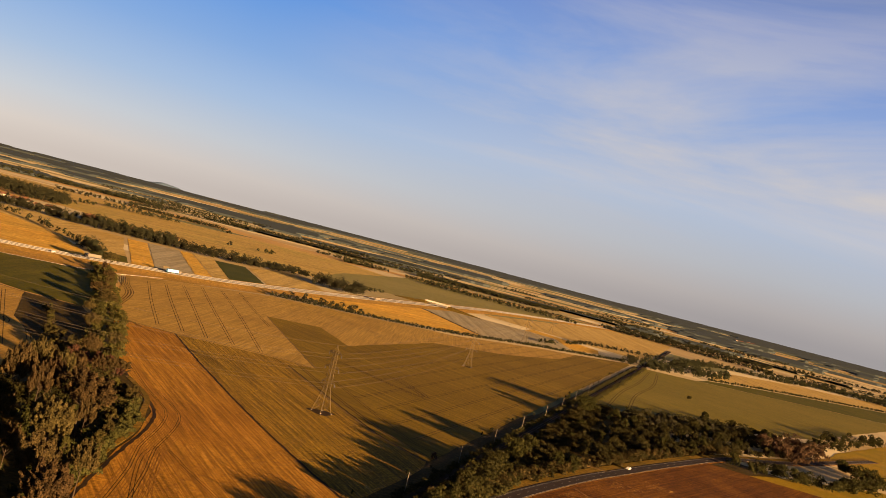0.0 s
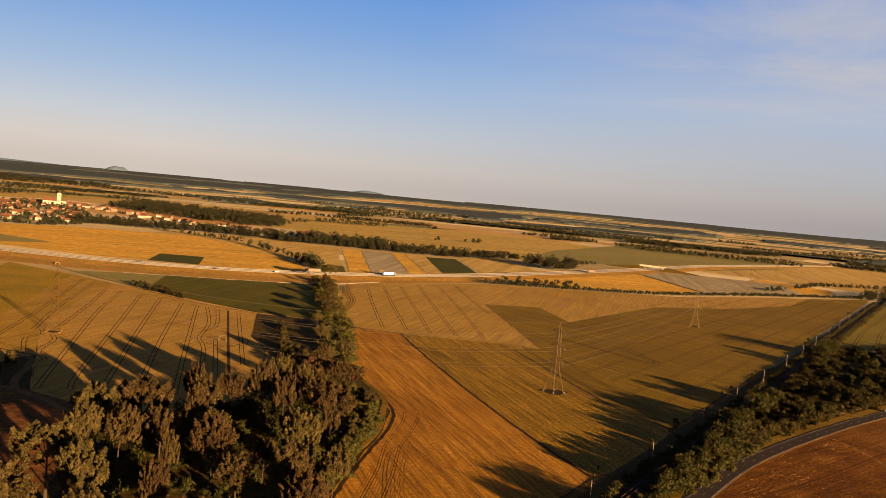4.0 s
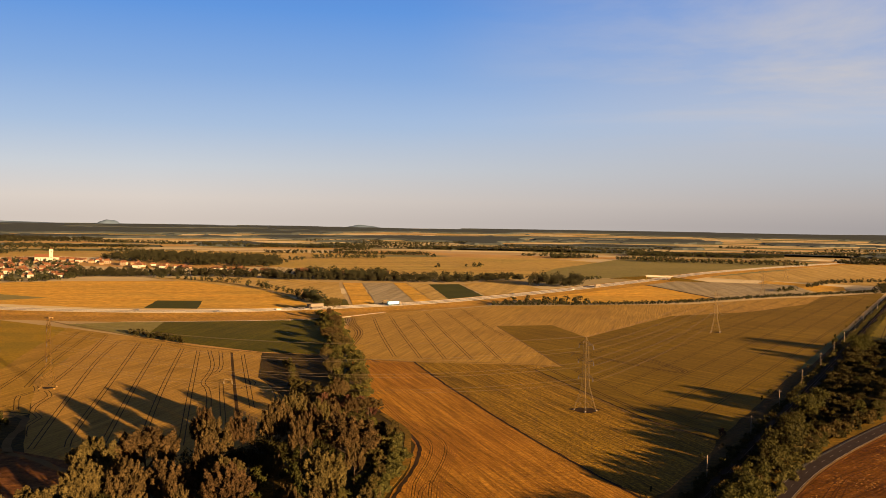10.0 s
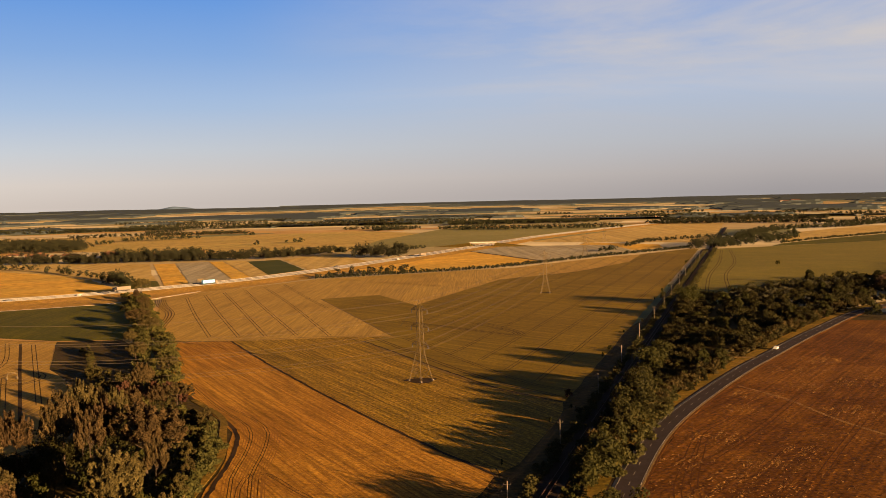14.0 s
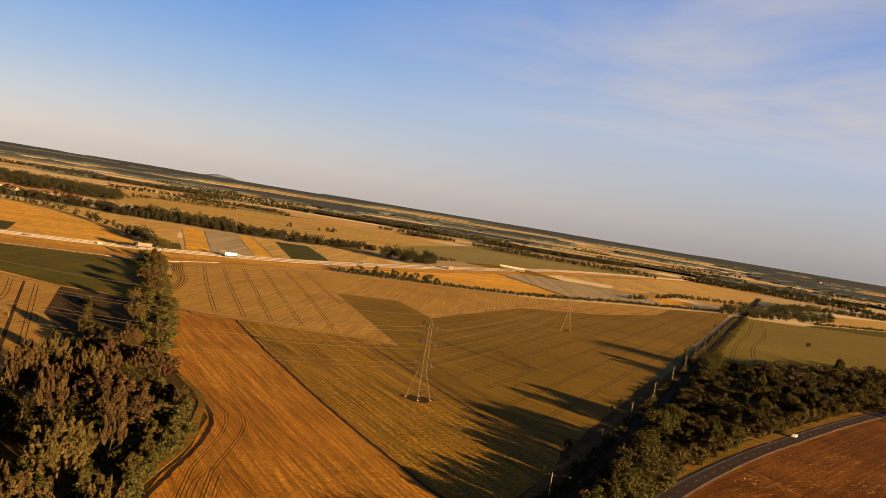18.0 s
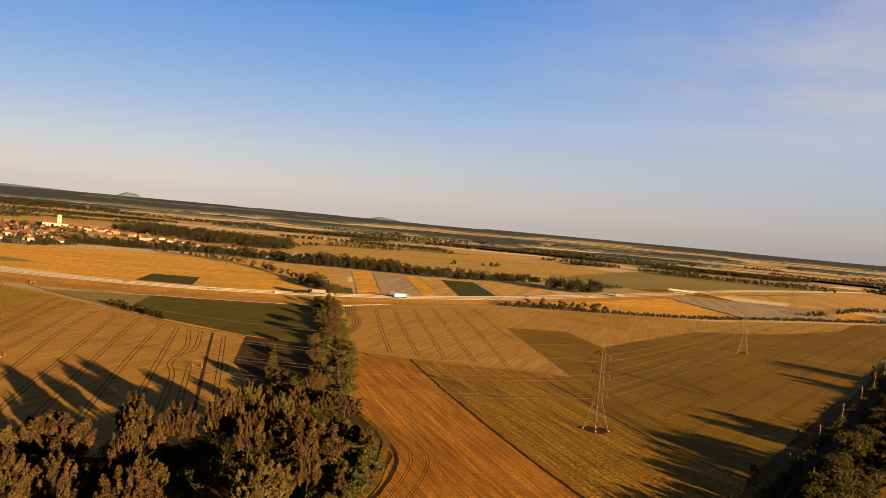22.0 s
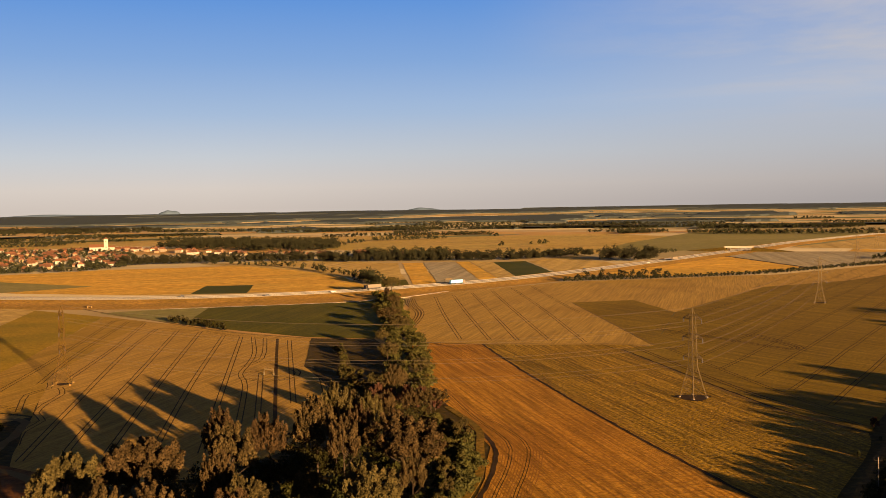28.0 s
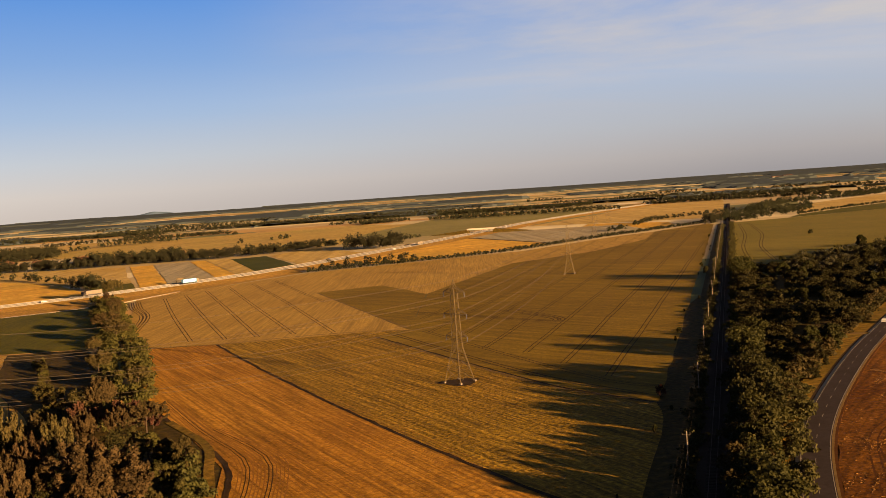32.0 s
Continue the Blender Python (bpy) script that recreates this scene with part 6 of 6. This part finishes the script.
# straw lines and ruts in the burnt stubble
M_STRAW = surface("loose_straw", (0.140, 0.070, 0.0175), (0.245, 0.130, 0.040), 0.9, 0.95, (0.10, 0.044, 0.008), 0.25, stain=0.9, grain=0.6, grain_scale=1.2)
BURNT = ROAD_EDGE + [(520, 470), (430, 180)]


def build_straw():
    """Loose straw in broken windrows: thick in some patches, thin between them."""
    rng = random.Random(61)
    d, n = Vector((0.69, 0.724)), Vector((0.724, -0.69))
    thick = [(114, 268, 15), (130, 282, 16), (145, 300, 12), (124, 309, 9), (144, 334, 11), (172, 368, 9), (188, 390, 11), (230, 431, 14), (252, 450, 14), (160, 310, 9), (205, 352, 12), (215, 395, 11), (240, 400, 16)]
    vs, fs = [], []
    for k in range(-60, 150):
        c = Vector((140, 310)) + n * (1.25 * k + rng.uniform(-0.4, 0.4))
        u, row = -90.0, 0.5
        while u < 240:
            u += rng.uniform(0.25, 0.65)
            if rng.random() < 0.06:
                row = rng.choice((0.05, 0.2, 0.6, 1.0))
            p = c + d * u + n * rng.uniform(-0.5, 0.5)
            rich = 0.13 + 1.3 * max(0.0, max(1 - ((p.x - a) ** 2 + (p.y - b) ** 2) / (r * r) for a, b, r in thick))
            if rng.random() > rich * row or not inside(p, BURNT):
                continue
            a = math.atan2(d.y, d.x) + rng.uniform(-1.0, 1.0)
            t, w = Vector((math.cos(a), math.sin(a))) * rng.uniform(0.2, 0.62), Vector((-math.sin(a), math.cos(a))) * rng.uniform(0.05, 0.12)
            z, o = FIELD_Z["brown_field"], len(vs)
            hump = rng.uniform(0.03, 0.08)
            vs += [(p.x - t.x, p.y - t.y, z), (p.x - w.x, p.y - w.y, z), (p.x + t.x, p.y + t.y, z), (p.x + w.x, p.y + w.y, z), (p.x, p.y, z + hump)]
            fs += [(o, o + 1, o + 4), (o + 1, o + 2, o + 4), (o + 2, o + 3, o + 4), (o + 3, o, o + 4)]
    ob = mesh_object("straw", vs, fs, M_STRAW)
    tagged(ob, "broken windrows of loose straw on burnt stubble", "straw", kind="stuff")


build_straw()
tramline("tramline", [(191, 407), (195, 381), (194, 360), (193, 340), (196, 310)], "pale trodden path across burnt stubble", FIELD_Z["brown_field"], 0.6, 0.7, M_STRAW)
for pts in ([(127, 305), (146, 323), (169, 346), (200, 380)], [(106, 275), (111, 287), (122, 306), (137, 331), (148, 345), (163, 357)], [(123, 255), (144, 278), (167, 304), (200, 340)], [(110, 272), (116, 288), (128, 310), (141, 333)]):
    tramline("tramline", pts, "dark wheel ruts in burnt stubble", FIELD_Z["brown_field"], 0.4, 1.9, M_BROWN_RUT)
# field edges


def seam(pts, w, z, material):
    """A narrow uneven strip lying on the fields."""
    line, rng = spline(pts, 4), random.Random(int(abs(pts[0][0]) * 7 + abs(pts[0][1])))
    A, B = offset(line, -w / 2), offset(line, w / 2)
    vs = []
    for a, b in zip(A, B):
        k = rng.uniform(-0.25, 0.25) * w
        vs += [(a.x + k, a.y, z), (b.x + k * rng.uniform(0.2, 1.0), b.y, z)]
    return mesh_object("field_seam", vs, [(2 * i, 2 * i + 1, 2 * i + 3, 2 * i + 2) for i in range(len(line) - 1)], material)


lawn = ribbon("grass_edge", spline([(-14, 448), (-3, 412), (-2, 385), (-2.5, 352), (-9, 315), (-15, 280), (-21, 230)], 6), 0.9, 3.4, 0.0, 0.17, M_VERGE_DULL)
tagged(lawn, "narrow strip of mown dull green grass", "grass", kind="structure")
for pts, w, m, lab in ((FURROW, 1.3, M_SOIL, "dark furrow between stubble and weedy crop"),
                       ([(p[0] + 0.6, p[1]) for p in FURROW_EAST], 1.0, M_SOIL, "dark furrow along the wheat"),
                       ([(p[0] - 0.9, p[1]) for p in FURROW_EAST], 0.9, M_TRACK, "pale strip along a furrow"),
                       ([(-48, 628), (-20, 618), (-1, 612), (41, 612), (70, 605), (86, 595)], 1.4, M_TRACK, "pale trodden path across the fields"),
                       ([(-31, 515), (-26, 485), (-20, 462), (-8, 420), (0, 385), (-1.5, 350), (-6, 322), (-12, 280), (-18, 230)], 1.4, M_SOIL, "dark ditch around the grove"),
                       ([(-300, 832), (-284, 813), (-228, 756), (-154, 680), (-108, 651), (-85, 640)], 1.8, M_TRACK, "pale grassy track along a ditch"),
                       ([(-26, 500), (-34, 545), (-46, 620)], 1.4, M_SOIL, "dark wheel track beside the tree row"),
                       ([(-170, 433), (-163, 427), (-158, 409), (-153, 384), (-145, 365), (-135, 358), (-112, 335)], 3.2, M_TRACK, "pale sandy farm track"),
                       ([(-170, 433), (-180, 430), (-186, 410), (-180, 386), (-162, 372), (-145, 365)], 2.0, M_TRACK, "pale sandy farm track"),
                       ([(-100, 330), (-96, 296), (-88, 262), (-84, 220)], 2.6, M_SOIL, "dark wheel track in bare earth"),
                       ([(318, 1436), (326, 1400), (350, 1172)], 5.0, M_SOIL, "dark furrow across grey stubble"),
                       ([(65, 830), (75, 715), (86, 600)], 1.0, M_TRACK, "pale seam across the wheat")):
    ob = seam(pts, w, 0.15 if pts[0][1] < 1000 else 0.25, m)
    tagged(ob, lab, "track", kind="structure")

# a culvert, and footings left in the wheat


def build_footings():
    e = new("concrete_footings")
    for x in (-2.6, 2.6):
        for y in (-2.6, 2.6):
            bm = bmesh.new(); box(bm, x - 0.4, x + 0.4, y - 0.4, y + 0.4, -0.2, 0.9)
            part("footing", bm, M_STEEL, e)
            bm = bmesh.new(); strut(bm, (x, y, 0.9), (x * 0.94, y * 0.94, 3.0), 0.26)
            part("stub", bm, M_STEEL, e)
    for y in (-2.6, 2.6):
        bm = bmesh.new(); strut(bm, (-2.5, y, 2.9), (2.5, y, 2.9), 0.25)
        part("crossbar", bm, M_STEEL, e)
    e.matrix_basis = pose(-97, 524, 0.15, 0, 0, 12) @ Matrix.Scale(0.8, 4)
    return tagged(e, "four weathered concrete footings with cut steel stubs", "footings")


build_footings()


def build_culvert():
    e = new("culvert")
    for s in (-1, 1):
        bm = bmesh.new(); box(bm, s * 2.4 - 0.5, s * 2.4 + 0.5, -3, 3, -0.3, 2.2)
        part("side_wall", bm, M_TRACK, e)
    bm = bmesh.new(); box(bm, -3.2, 3.2, -3.2, 3.2, 2.2, 2.8)
    part("slab", bm, M_TRACK, e)
    e.matrix_basis = pose(-300, 842, 0.1, 0, 0, 30) @ Matrix.Scale(0.6, 4)
    return tagged(e, "small pale concrete culvert under the track", "culvert")


build_culvert()
